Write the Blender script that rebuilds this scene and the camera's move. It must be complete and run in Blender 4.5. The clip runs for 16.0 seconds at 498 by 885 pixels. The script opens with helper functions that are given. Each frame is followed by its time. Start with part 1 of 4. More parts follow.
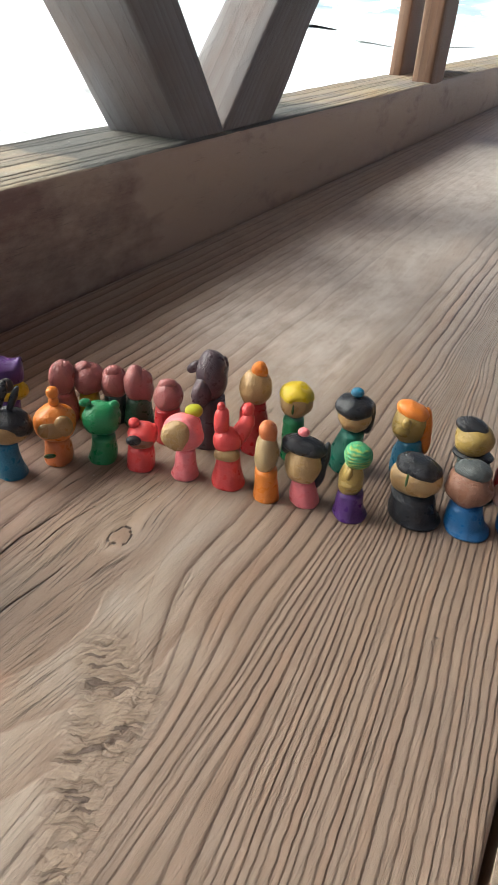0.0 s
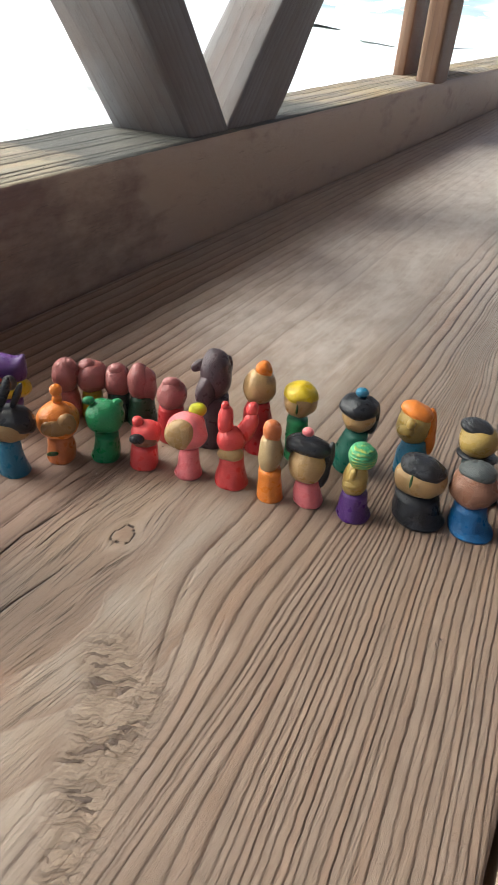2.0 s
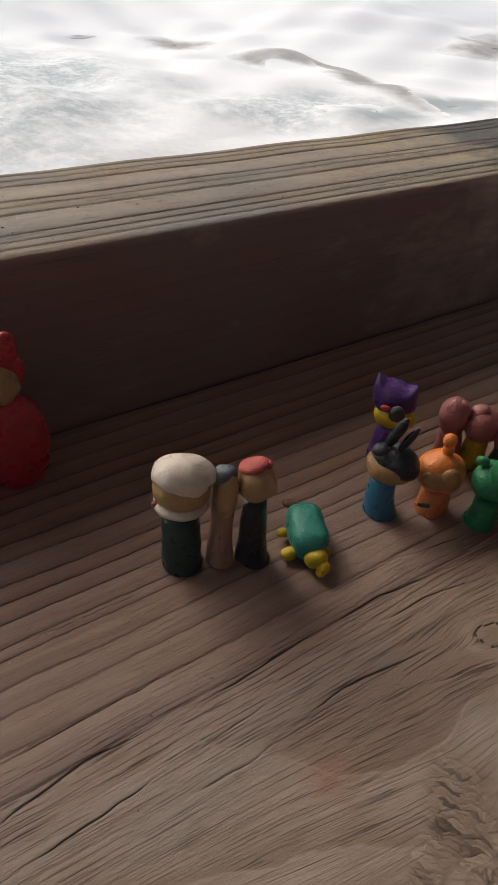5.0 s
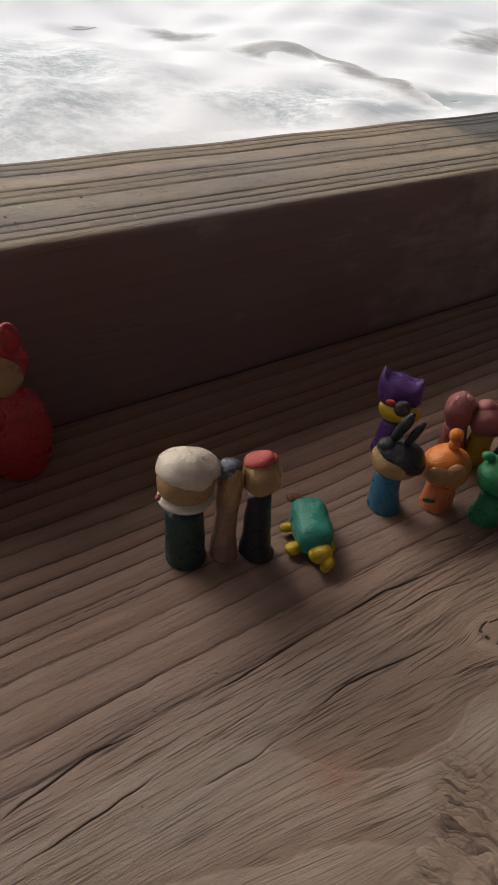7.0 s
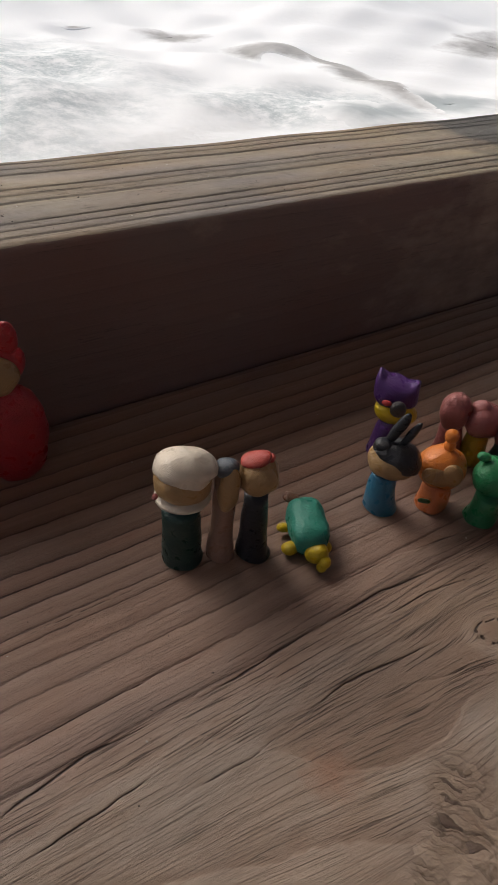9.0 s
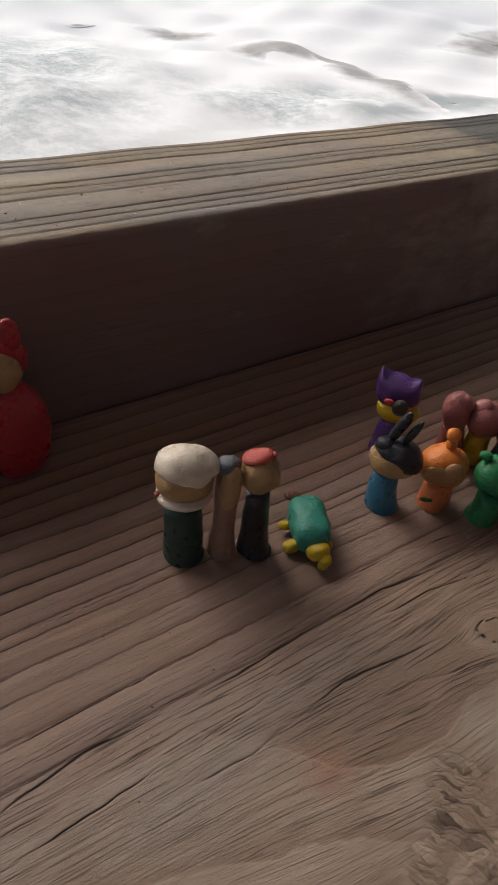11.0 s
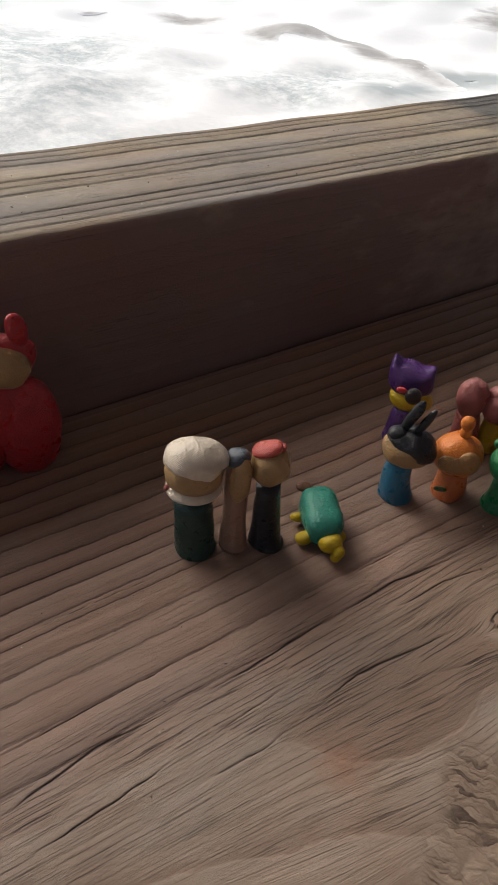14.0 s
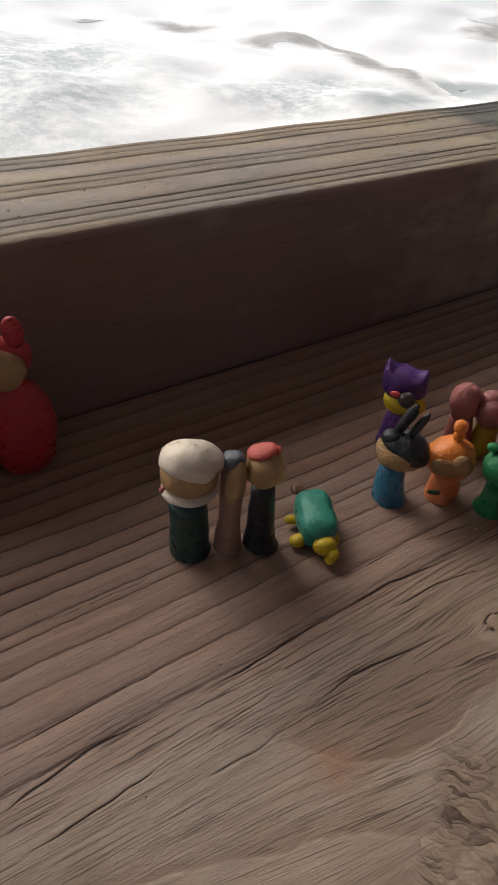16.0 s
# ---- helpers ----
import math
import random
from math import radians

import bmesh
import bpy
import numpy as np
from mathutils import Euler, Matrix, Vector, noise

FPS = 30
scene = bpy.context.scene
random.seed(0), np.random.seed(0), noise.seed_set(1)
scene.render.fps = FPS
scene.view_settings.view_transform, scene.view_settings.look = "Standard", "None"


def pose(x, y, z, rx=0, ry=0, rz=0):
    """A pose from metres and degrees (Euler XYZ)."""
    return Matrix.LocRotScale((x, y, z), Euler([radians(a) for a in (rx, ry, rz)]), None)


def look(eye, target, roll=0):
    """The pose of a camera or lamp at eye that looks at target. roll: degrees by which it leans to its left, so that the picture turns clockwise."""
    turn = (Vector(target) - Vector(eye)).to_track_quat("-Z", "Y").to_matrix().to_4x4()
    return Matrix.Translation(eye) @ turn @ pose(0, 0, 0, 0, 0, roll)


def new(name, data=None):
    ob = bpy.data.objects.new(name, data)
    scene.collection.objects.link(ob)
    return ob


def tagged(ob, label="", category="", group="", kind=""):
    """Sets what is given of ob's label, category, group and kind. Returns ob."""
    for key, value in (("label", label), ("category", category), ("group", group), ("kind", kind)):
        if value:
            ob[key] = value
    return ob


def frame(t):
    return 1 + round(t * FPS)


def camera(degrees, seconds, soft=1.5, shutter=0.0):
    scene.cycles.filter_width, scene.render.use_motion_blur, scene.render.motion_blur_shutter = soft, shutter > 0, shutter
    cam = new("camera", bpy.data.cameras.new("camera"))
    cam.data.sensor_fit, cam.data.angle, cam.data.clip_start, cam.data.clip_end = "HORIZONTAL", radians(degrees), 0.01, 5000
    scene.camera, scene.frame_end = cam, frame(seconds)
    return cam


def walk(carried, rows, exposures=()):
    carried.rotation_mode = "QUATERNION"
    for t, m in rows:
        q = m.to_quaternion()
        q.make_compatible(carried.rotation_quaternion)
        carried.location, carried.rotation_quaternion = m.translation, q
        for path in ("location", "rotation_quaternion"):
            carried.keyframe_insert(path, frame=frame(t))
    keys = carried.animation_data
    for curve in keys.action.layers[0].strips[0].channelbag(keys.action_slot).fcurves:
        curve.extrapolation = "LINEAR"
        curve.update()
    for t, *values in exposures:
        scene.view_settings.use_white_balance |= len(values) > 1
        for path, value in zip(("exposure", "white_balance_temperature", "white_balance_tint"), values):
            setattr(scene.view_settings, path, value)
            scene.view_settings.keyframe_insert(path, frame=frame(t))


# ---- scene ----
cam = camera(39.0, 16.0, soft=1.2)

PATH = [
    (0, (-0.245, -0.192, 0.267), (1.271, 0.527, -0.821), 4.7),
    (0.5, (-0.245, -0.191, 0.266), (1.273, 0.521, -0.824), 5.0),
    (1, (-0.245, -0.19, 0.266), (1.275, 0.52, -0.824), 5.3),
    (1.5, (-0.245, -0.19, 0.266), (1.271, 0.526, -0.824), 5.1),
    (2, (-0.245, -0.189, 0.266), (1.271, 0.528, -0.824), 5.2),
    (2.5, (-0.245, -0.189, 0.266), (1.265, 0.536, -0.826), 5.1),
    (3, (-0.243, -0.187, 0.266), (1.265, 0.536, -0.831), 5.2),
    (3.5, (-0.241, -0.181, 0.267), (1.259, 0.548, -0.837), 5.7),
    (3.7, (-0.265, -0.141, 0.276), (1.052, 0.801, -0.897), 8.6),
    (3.8, (-0.255, -0.111, 0.264), (0.895, 0.951, -0.98), 8.2),
    (3.9, (-0.24, -0.101, 0.271), (0.836, 1.058, -0.954), 5.8),
    (4, (-0.224, -0.085, 0.288), (0.782, 1.085, -0.985), 4.4),
    (4.2, (-0.229, -0.07, 0.264), (0.72, 1.137, -1.017), 7.5),
    (4.5, (-0.235, -0.083, 0.268), (0.729, 1.131, -0.995), 7.0),
    (5, (-0.235, -0.094, 0.272), (0.746, 1.144, -0.954), 5.9),
    (7.5, (-0.237, -0.09, 0.269), (0.745, 1.135, -0.969), 6.6),
    (8, (-0.238, -0.091, 0.27), (0.752, 1.136, -0.962), 6.8),
    (8.5, (-0.238, -0.09, 0.269), (0.758, 1.131, -0.962), 7.1),
    (9, (-0.238, -0.09, 0.269), (0.759, 1.128, -0.965), 7.0),
    (11.5, (-0.238, -0.091, 0.269), (0.751, 1.13, -0.969), 7.1),
    (12, (-0.237, -0.09, 0.268), (0.767, 1.118, -0.969), 7.2),
    (12.5, (-0.222, -0.093, 0.271), (0.661, 1.145, -1.028), 2.2),
    (13, (-0.229, -0.089, 0.268), (0.685, 1.132, -1.026), 4.6),
    (13.5, (-0.233, -0.093, 0.271), (0.693, 1.157, -0.987), 4.5),
    (14, (-0.232, -0.09, 0.269), (0.702, 1.141, -1.001), 5.1),
    (14.5, (-0.233, -0.09, 0.268), (0.708, 1.137, -1.0), 5.5),
    (15, (-0.234, -0.091, 0.268), (0.712, 1.14, -0.993), 5.8),
    (15.5, (-0.234, -0.091, 0.269), (0.715, 1.14, -0.99), 5.7),
    (16, (-0.234, -0.092, 0.269), (0.72, 1.139, -0.986), 5.6),
]
EXPOSURES = [(0, 0.86, 6100, 1), (3.5, 0.86, 6100, 1), (3.8, 0.56, 6250, 4), (4.2, -0.12, 6450, 10), (5.0, -0.38, 6450, 11), (7.5, -0.44, 6450, 11), (9.0, -0.38, 6450, 11), (12.0, -0.38, 6450, 11), (13.0, -0.14, 6450, 10), (16, -0.21, 6450, 10)]
walk(cam, [(t, look(eye, target, roll)) for t, eye, target, roll in PATH], EXPOSURES)

# ---- world and light: an overcast winter day ----
SUN_ELEVATION, SUN_TURN = radians(38), radians(-14)
world = bpy.data.worlds.new("winter_sky")
scene.world = world
world.use_nodes = True
wn, wl = world.node_tree.nodes, world.node_tree.links
sky = wn.new("ShaderNodeTexSky")
sky.sky_type, sky.sun_disc = "NISHITA", False
sky.sun_elevation, sky.sun_rotation, sky.dust_density, sky.air_density = SUN_ELEVATION, SUN_TURN, 6.0, 0.5
wn["Background"].inputs["Strength"].default_value = 0.15
wl.new(sky.outputs[0], wn["Background"].inputs["Color"])
lamp = bpy.data.lights.new("sun", "SUN")
lamp.energy, lamp.angle, lamp.color = 2.35, radians(42), (1.0, 0.96, 0.9)
sun = new("sun", lamp)
sun.matrix_world = look((0, 0, 0), (-math.sin(SUN_TURN) * math.cos(SUN_ELEVATION), -math.cos(SUN_TURN) * math.cos(SUN_ELEVATION), -math.sin(SUN_ELEVATION)))


# ---- materials ----
class Nodes:
    """A small helper for node trees."""

    def __init__(self, name, rough=0.6):
        self.mat = bpy.data.materials.new(name)
        self.mat.use_nodes = True
        self.t = self.mat.node_tree
        self.p = self.t.nodes["Principled BSDF"]
        self.p.inputs["Roughness"].default_value = rough

    def node(self, kind):
        return self.t.nodes.new("ShaderNode" + kind)

    def link(self, a, b):
        self.t.links.new(a, b)

    def coords(self, which="Object", scale=(1, 1, 1)):
        m = self.node("Mapping")
        m.inputs["Scale"].default_value = scale
        self.link(self.node("TexCoord").outputs[which], m.inputs[0])
        return m.outputs[0]

    def noise(self, vector, scale, detail=4, rough=0.55):
        n = self.node("TexNoise")
        n.inputs["Scale"].default_value, n.inputs["Detail"].default_value, n.inputs["Roughness"].default_value = scale, detail, rough
        self.link(vector, n.inputs["Vector"])
        return n.outputs["Fac"]

    def ramp(self, fac, *stops):
        r = self.node("ValToRGB")
        e = r.color_ramp.elements
        while len(e) < len(stops):
            e.new(0.5)
        for el, (at, c) in zip(e, stops):
            el.position, el.color = at, (*c, 1) if len(c) == 3 else c
        self.link(fac, r.inputs[0])
        return r.outputs[0]

    def grey(self, fac, a, b, lo=0.0, hi=1.0):
        n = self.node("MapRange")
        for i, v in zip(("From Min", "From Max", "To Min", "To Max"), (a, b, lo, hi)):
            n.inputs[i].default_value = v
        self.link(fac, n.inputs["Value"])
        return n.outputs[0]

    def math(self, op, a, b=0.0, c=0.0):
        n = self.node("Math")
        n.operation = op
        for i, v in enumerate((a, b, c)):
            if isinstance(v, (int, float)):
                n.inputs[i].default_value = v
            else:
                self.link(v, n.inputs[i])
        return n.outputs[0]

    def mix(self, fac, a, b, blend="MIX"):
        n = self.node("Mix")
        n.data_type, n.blend_type = "RGBA", blend
        for i, v in ((0, fac), (6, a), (7, b)):
            if isinstance(v, (int, float)):
                n.inputs[i].default_value = v
            elif isinstance(v, tuple):
                n.inputs[i].default_value = (*v, 1)
            else:
                self.link(v, n.inputs[i])
        return n.outputs[2]

    def done(self, color=None, rough=None, height=None, depth=0.001, strength=1.0):
        if color is not None:
            self.link(color, self.p.inputs["Base Color"])
        if rough is not None:
            self.link(rough, self.p.inputs["Roughness"])
        if height is not None:
            b = self.node("Bump")
            b.inputs["Distance"].default_value, b.inputs["Strength"].default_value = depth, strength
            self.link(height, b.inputs["Height"])
            self.link(b.outputs[0], self.p.inputs["Normal"])
        return self.mat


def wood(name, light, dark, grey, grey_amount, rough, relief, lines=1.0, cracks=1.0, stain=None, faded=None, band=0.95):
    """Weathered softwood. The UV map runs along the grain in u (metres) and counts the year rings in v (100 to the unit)."""
    n = Nodes(name)
    grain = n.node("UVMap")
    grain.uv_map = "grain"
    uv = grain.outputs[0]

    def along(u, v):
        m = n.node("Mapping")
        m.inputs["Scale"].default_value = (u, v, 1)
        n.link(uv, m.inputs[0])
        return m.outputs[0]

    sep = n.node("SeparateXYZ")
    n.link(uv, sep.inputs[0])
    ragged = n.math("MULTIPLY", n.math("SUBTRACT", n.noise(along(120, 900), 1.0, 3, 0.7), 0.5), 0.06)
    count = n.math("ADD", n.math("MULTIPLY", sep.outputs[1], 100.0), ragged)
    saw = n.math("FRACT", count)
    late = n.grey(saw, 0.30, 0.88)                              # summer wood darkens, then ends sharply
    rim = n.grey(saw, 0.02, 0.20, 1.0, 0.0)
    groove = n.grey(saw, 0.86, 0.94)
    fibre = n.noise(along(16, 4600), 1.0, 6, 0.75)
    blotch = n.noise(n.coords("Object", (5, 13, 13)), 1.0, 4)
    patchy = n.noise(n.coords("Object", (16, 34, 34)), 1.0, 3)
    speck = n.noise(n.coords("Object"), 520, 3, 0.6)
    year = n.node("TexWhiteNoise")                              # no two years alike
    year.noise_dimensions = "1D"
    n.link(n.math("FLOOR", count), year.inputs["W"])
    worn = n.math("MULTIPLY", n.grey(n.noise(along(38, 140), 1.0, 4, 0.7), 0.30, 0.55, 0.3, 1.0), n.grey(year.outputs["Value"], 0.0, 1.0, 0.35, 1.0))
    sway = n.node("VectorMath")
    sway.operation = "MULTIPLY_ADD"
    n.link(n.noise(n.coords("Object", (30, 60, 60)), 1.0, 2), sway.inputs[0])
    sway.inputs[1].default_value = (0.0, 5.5, 5.5)
    n.link(n.coords("Object", (15, 1150, 1150)), sway.inputs[2])
    split = n.math("MULTIPLY", n.grey(n.noise(sway.outputs[0], 1.0, 2, 0.5), 0.625, 0.66), n.grey(patchy, 0.47, 0.58))
    split = n.math("MULTIPLY", split, cracks)
    body = n.mix(n.grey(fibre, 0.3, 0.7), tuple(1.06 * c for c in light), tuple(0.7 * c for c in light))
    tone = n.noise(n.coords("Object", (9, 22, 22)), 1.0, 5, 0.65)
    body = n.mix(n.grey(tone, 0.35, 0.65, 0.0, 0.6), body, tuple(c * k for c, k in zip(light, (0.86, 0.62, 0.48))))
    body = n.mix(n.math("MULTIPLY", n.grey(blotch, 0.36, 0.66), grey_amount), body, grey)
    # pale rims and dark grooves: grain, plus relief shading put into the colour
    body = n.mix(n.math("MULTIPLY", n.math("MULTIPLY", rim, worn), 0.3 * lines), body, tuple(min(0.8, 1.2 * c) for c in light))
    body = n.mix(n.math("MULTIPLY", n.math("MULTIPLY", n.math("POWER", late, 1.15), n.grey(year.outputs["Value"], 0.0, 1.0, 0.5, 1.0)), band * lines), body, tuple(0.82 * a + 0.18 * b for a, b in zip(dark, light)))
    body = n.mix(n.math("MULTIPLY", n.math("MULTIPLY", groove, worn), 0.72 * lines), body, dark)
    body = n.mix(n.grey(speck, 0.68, 0.80, 0.0, 0.5), body, tuple(0.4 * c for c in dark))
    if faded:                                                   # the stain has weathered off in blotches farther along
        place = n.node("SeparateXYZ")
        n.link(n.coords("Object"), place.inputs[0])
        blot = n.noise(n.coords("Object", (12, 26, 26)), 1.0, 6, 0.65)
        bare = n.grey(n.math("ADD", blot, n.grey(place.outputs[0], 0.02, 0.45, -0.2, 0.22)), 0.44, 0.66)
        body = n.mix(n.math("MULTIPLY", bare, 0.9), body, faded)
    if stain:                                                   # grey mould round the foot of the braces
        where = n.node("SeparateXYZ")
        n.link(n.coords("Object"), where.inputs[0])
        edge_noise = n.math("MULTIPLY", n.math("SUBTRACT", n.noise(n.coords("Object"), 28, 5, 0.65), 0.5), 0.15)
        at = n.math("ADD", where.outputs[0], edge_noise)
        mould = n.math("MULTIPLY", n.grey(at, stain[0], stain[0] + 0.05), n.grey(at, stain[1], stain[1] + 0.1, 1.0, 0.0))
        body = n.mix(n.math("MULTIPLY", mould, 0.85), body, (0.085, 0.092, 0.088))
    body = n.mix(n.math("MULTIPLY", split, 0.9), body, tuple(0.25 * c for c in dark))
    h = n.math("ADD", n.math("MULTIPLY", fibre, 0.7), n.math("MULTIPLY", n.math("MULTIPLY", groove, worn), -0.6 * lines))
    h = n.math("ADD", h, n.math("MULTIPLY", split, -1.4))
    h = n.math("ADD", h, n.math("MULTIPLY", speck, 0.3))
    return n.done(body, n.grey(fibre, 0.3, 0.7, rough, rough + 0.16), h, relief)


def knotty_wood(name, light, dark):
    """The flat-sawn plank that the figurines stand on; its maps say where it is torn, checked, cracked or painted with
    a pale sheen.
    """
    n = Nodes(name)
    maps = {}
    for key in ("grain", "flow", "wear", "mark", "sheen_heart"):
        m = n.node("UVMap")
        m.uv_map = key
        sep = n.node("SeparateXYZ")
        n.link(m.outputs[0], sep.inputs[0])
        maps[key] = m.outputs[0], sep.outputs[0], sep.outputs[1]

    def scaled(key, u, v):
        m = n.node("Mapping")
        m.inputs["Scale"].default_value = (u, v, 1)
        n.link(maps[key][0], m.inputs[0])
        return m.outputs[0]

    def times(*f):
        out = f[0]
        for g in f[1:]:
            out = n.math("MULTIPLY", out, g)
        return out

    def shade(r, g, b):
        return tuple(c * k for c, k in zip(light, (r, g, b)))

    torn, checked = maps["wear"][1:]
    crack, strength = n.grey(n.math("ADD", maps["mark"][1], n.math("MULTIPLY", n.math("SUBTRACT", n.noise(scaled("flow", 90, 500), 1.0, 3), 0.5), 0.9)), 0.45, 0.8), maps["mark"][2]
    flat, heart = maps["sheen_heart"][1:]
    ragged = n.math("MULTIPLY", n.math("SUBTRACT", n.noise(scaled("flow", 150, 700), 1.0, 3, 0.7), 0.5), 0.16)
    count = n.math("ADD", n.math("MULTIPLY", maps["grain"][2], 100.0), ragged)
    saw = n.math("FRACT", count)
    year = n.node("TexWhiteNoise")
    year.noise_dimensions = "1D"
    n.link(n.math("FLOOR", count), year.inputs["W"])
    age = year.outputs["Value"]
    late = n.math("POWER", n.grey(saw, 0.25, 0.95), 1.35)
    place = n.node("SeparateXYZ")
    n.link(n.coords("Object"), place.inputs[0])
    close = n.grey(place.outputs[1], -0.09, -0.03, 1.0, 0.0)
    line = n.math("ADD", times(n.grey(saw, 0.76, 0.92), close), times(n.grey(saw, 0.91, 0.955), n.math("SUBTRACT", 1.0, close)))
    line = times(line, n.grey(saw, 0.985, 1.0, 1.0, 0.3))
    dashes = n.grey(n.noise(scaled("flow", 26, 420), 1.0, 3, 0.6), 0.36, 0.52, 0.45, 1.0)
    streak = n.noise(scaled("flow", 9, 260), 1.0, 5, 0.62)
    fibre = n.noise(scaled("flow", 34, 2400), 1.0, 4, 0.7)
    speck = n.noise(n.coords("Object"), 560, 3, 0.6)
    blotch = n.noise(n.coords("Object", (7, 16, 16)), 1.0, 5, 0.62)
    grime = n.noise(n.coords("Object", (22, 48, 48)), 1.0, 6, 0.68)

    body = n.mix(n.grey(streak, 0.36, 0.64), shade(1.14, 1.12, 1.10), shade(0.74, 0.69, 0.65))
    body = n.mix(n.grey(fibre, 0.35, 0.72, 0.0, 0.38), body, shade(0.62, 0.56, 0.52))
    body = n.mix(n.grey(age, 0.55, 1.0, 0.0, 0.7), body, shade(1.0, 0.78, 0.66))
    body = n.mix(n.grey(age, 0.0, 0.35, 0.4, 0.0), body, shade(0.90, 1.0, 1.10))
    body = n.mix(n.grey(blotch, 0.38, 0.66, 0.0, 0.6), body, (0.285, 0.25, 0.222))
    body = n.mix(n.grey(grime, 0.50, 0.72, 0.0, 0.5), body, shade(0.70, 0.62, 0.56))
    # grey sky sheen of the smooth far stretch, put into the colour
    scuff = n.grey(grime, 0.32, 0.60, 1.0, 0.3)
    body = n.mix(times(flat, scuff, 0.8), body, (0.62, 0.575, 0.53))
    summer = times(late, n.grey(age, 0.0, 1.0, 0.55, 1.0), strength)
    body = n.mix(times(summer, 0.95), body, tuple(0.9 * a + 0.1 * b for a, b in zip(dark, shade(0.92, 0.72, 0.66))))
    warm = n.grey(n.math("ADD", place.outputs[1], n.math("MULTIPLY", grime, 0.03)), 0.035, 0.075)
    body = n.mix(times(warm, n.grey(place.outputs[0], 0.1, 0.3, 1.0, 0.2)), body, (1.04, 0.90, 0.87), "MULTIPLY")
    scratch = times(n.grey(n.noise(scaled("flow", 4, 130), 1.0, 4, 0.6), 0.56, 0.66), flat)
    body = n.mix(times(scratch, 0.55), body, (0.56, 0.525, 0.48))
    smear = times(n.grey(n.noise(n.coords("Object", (9, 34, 34)), 1.0, 5, 0.7), 0.54, 0.68), flat)
    body = n.mix(times(smear, 0.55), body, shade(0.62, 0.58, 0.56))
    # browner towards the low-y side of the plank, fading out along x
    near_brown = times(n.grey(n.math("ADD", place.outputs[1], n.math("MULTIPLY", blotch, 0.05)), -0.055, -0.005, 1.0, 0.0), n.grey(place.outputs[0], 0.12, 0.5, 1.0, 0.0))
    body = n.mix(times(near_brown, 0.6), body, shade(0.60, 0.53, 0.49))
    body = n.mix(times(n.grey(heart, 0.5, 1.0), n.grey(grime, 0.3, 0.6, 1.0, 0.7), 0.85), body, shade(0.52, 0.43, 0.38))
    body = n.mix(times(n.grey(heart, 0.5, 0.0), n.grey(grime, 0.35, 0.65, 1.0, 0.4), 0.5), body, (0.40, 0.335, 0.275))
    # more of that sheen painted in, paler with distance along x
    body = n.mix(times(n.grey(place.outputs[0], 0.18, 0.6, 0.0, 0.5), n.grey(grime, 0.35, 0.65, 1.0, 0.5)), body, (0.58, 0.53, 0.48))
    thin = times(line, dashes, strength, n.grey(age, 0.0, 1.0, 0.35, 1.0), n.math("MULTIPLY_ADD", near_brown, -0.25, 1.0))
    body = n.mix(times(thin, 0.92), body, tuple(0.75 * c for c in dark))

    # short drying checks that follow the fibres, in rows with clear wood between them
    sway = n.node("VectorMath")
    sway.operation = "MULTIPLY_ADD"
    n.link(n.noise(n.coords("Object", (60, 110, 110)), 1.0, 2), sway.inputs[0])
    sway.inputs[1].default_value = (0.0, 1.6, 0.0)
    n.link(scaled("flow", 15, 1150), sway.inputs[2])
    check = times(n.grey(n.noise(sway.outputs[0], 1.0, 1.0, 0.5), 0.632, 0.655), n.math("MULTIPLY", checked, n.grey(grime, 0.36, 0.52, 0.15, 1.0)))
    hair = n.node("VectorMath")
    hair.operation = "ADD"
    n.link(scaled("flow", 26, 2100), hair.inputs[0])
    hair.inputs[1].default_value = (31.0, 17.0, 0.0)
    check = n.math("MAXIMUM", check, times(n.grey(n.noise(hair.outputs[0], 1.0, 1.0, 0.5), 0.645, 0.68), n.math("MULTIPLY_ADD", checked, 0.8, 0.2)))
    body = n.mix(times(check, 0.92), body, tuple(0.35 * c for c in dark))
    body = n.mix(n.grey(speck, 0.70, 0.80, 0.0, 0.5), body, tuple(0.4 * c for c in dark))

    # the torn band: broken slivers that lie across the grain; shade is painted into gaps, pits and low slivers
    turn = n.node("Mapping")
    turn.inputs["Rotation"].default_value = (0, 0, radians(57))
    n.link(n.coords("Object"), turn.inputs[0])
    bend = n.node("VectorMath")
    bend.operation = "MULTIPLY_ADD"
    scatter = n.node("TexNoise")
    scatter.inputs["Scale"].default_value, scatter.inputs["Detail"].default_value = 110, 4
    n.link(n.coords("Object"), scatter.inputs["Vector"])
    n.link(scatter.outputs["Color"], bend.inputs[0])
    bend.inputs[1].default_value = (0.010, 0.012, 0.0)
    n.link(turn.outputs[0], bend.inputs[2])
    slivers = []
    for size in (1.0, 2.3):
        m = n.node("Mapping")
        m.inputs["Scale"].default_value = (95 * size, 400 * size, 1)
        n.link(bend.outputs[0], m.inputs[0])
        cell, rim = n.node("TexVoronoi"), n.node("TexVoronoi")
        rim.feature = "DISTANCE_TO_EDGE"
        for v in (cell, rim):
            v.inputs["Scale"].default_value = 1.0
            n.link(m.outputs[0], v.inputs["Vector"])
        pick = n.node("SeparateColor")
        n.link(cell.outputs["Color"], pick.inputs[0])
        slivers.append((pick.outputs[0], cell.outputs["Distance"], n.grey(rim.outputs["Distance"], 0.0, 0.10, 1.0, 0.0)))
    rise = n.math("ADD", n.math("MULTIPLY", slivers[0][0], 0.65), n.math("MULTIPLY", slivers[1][0], 0.35))
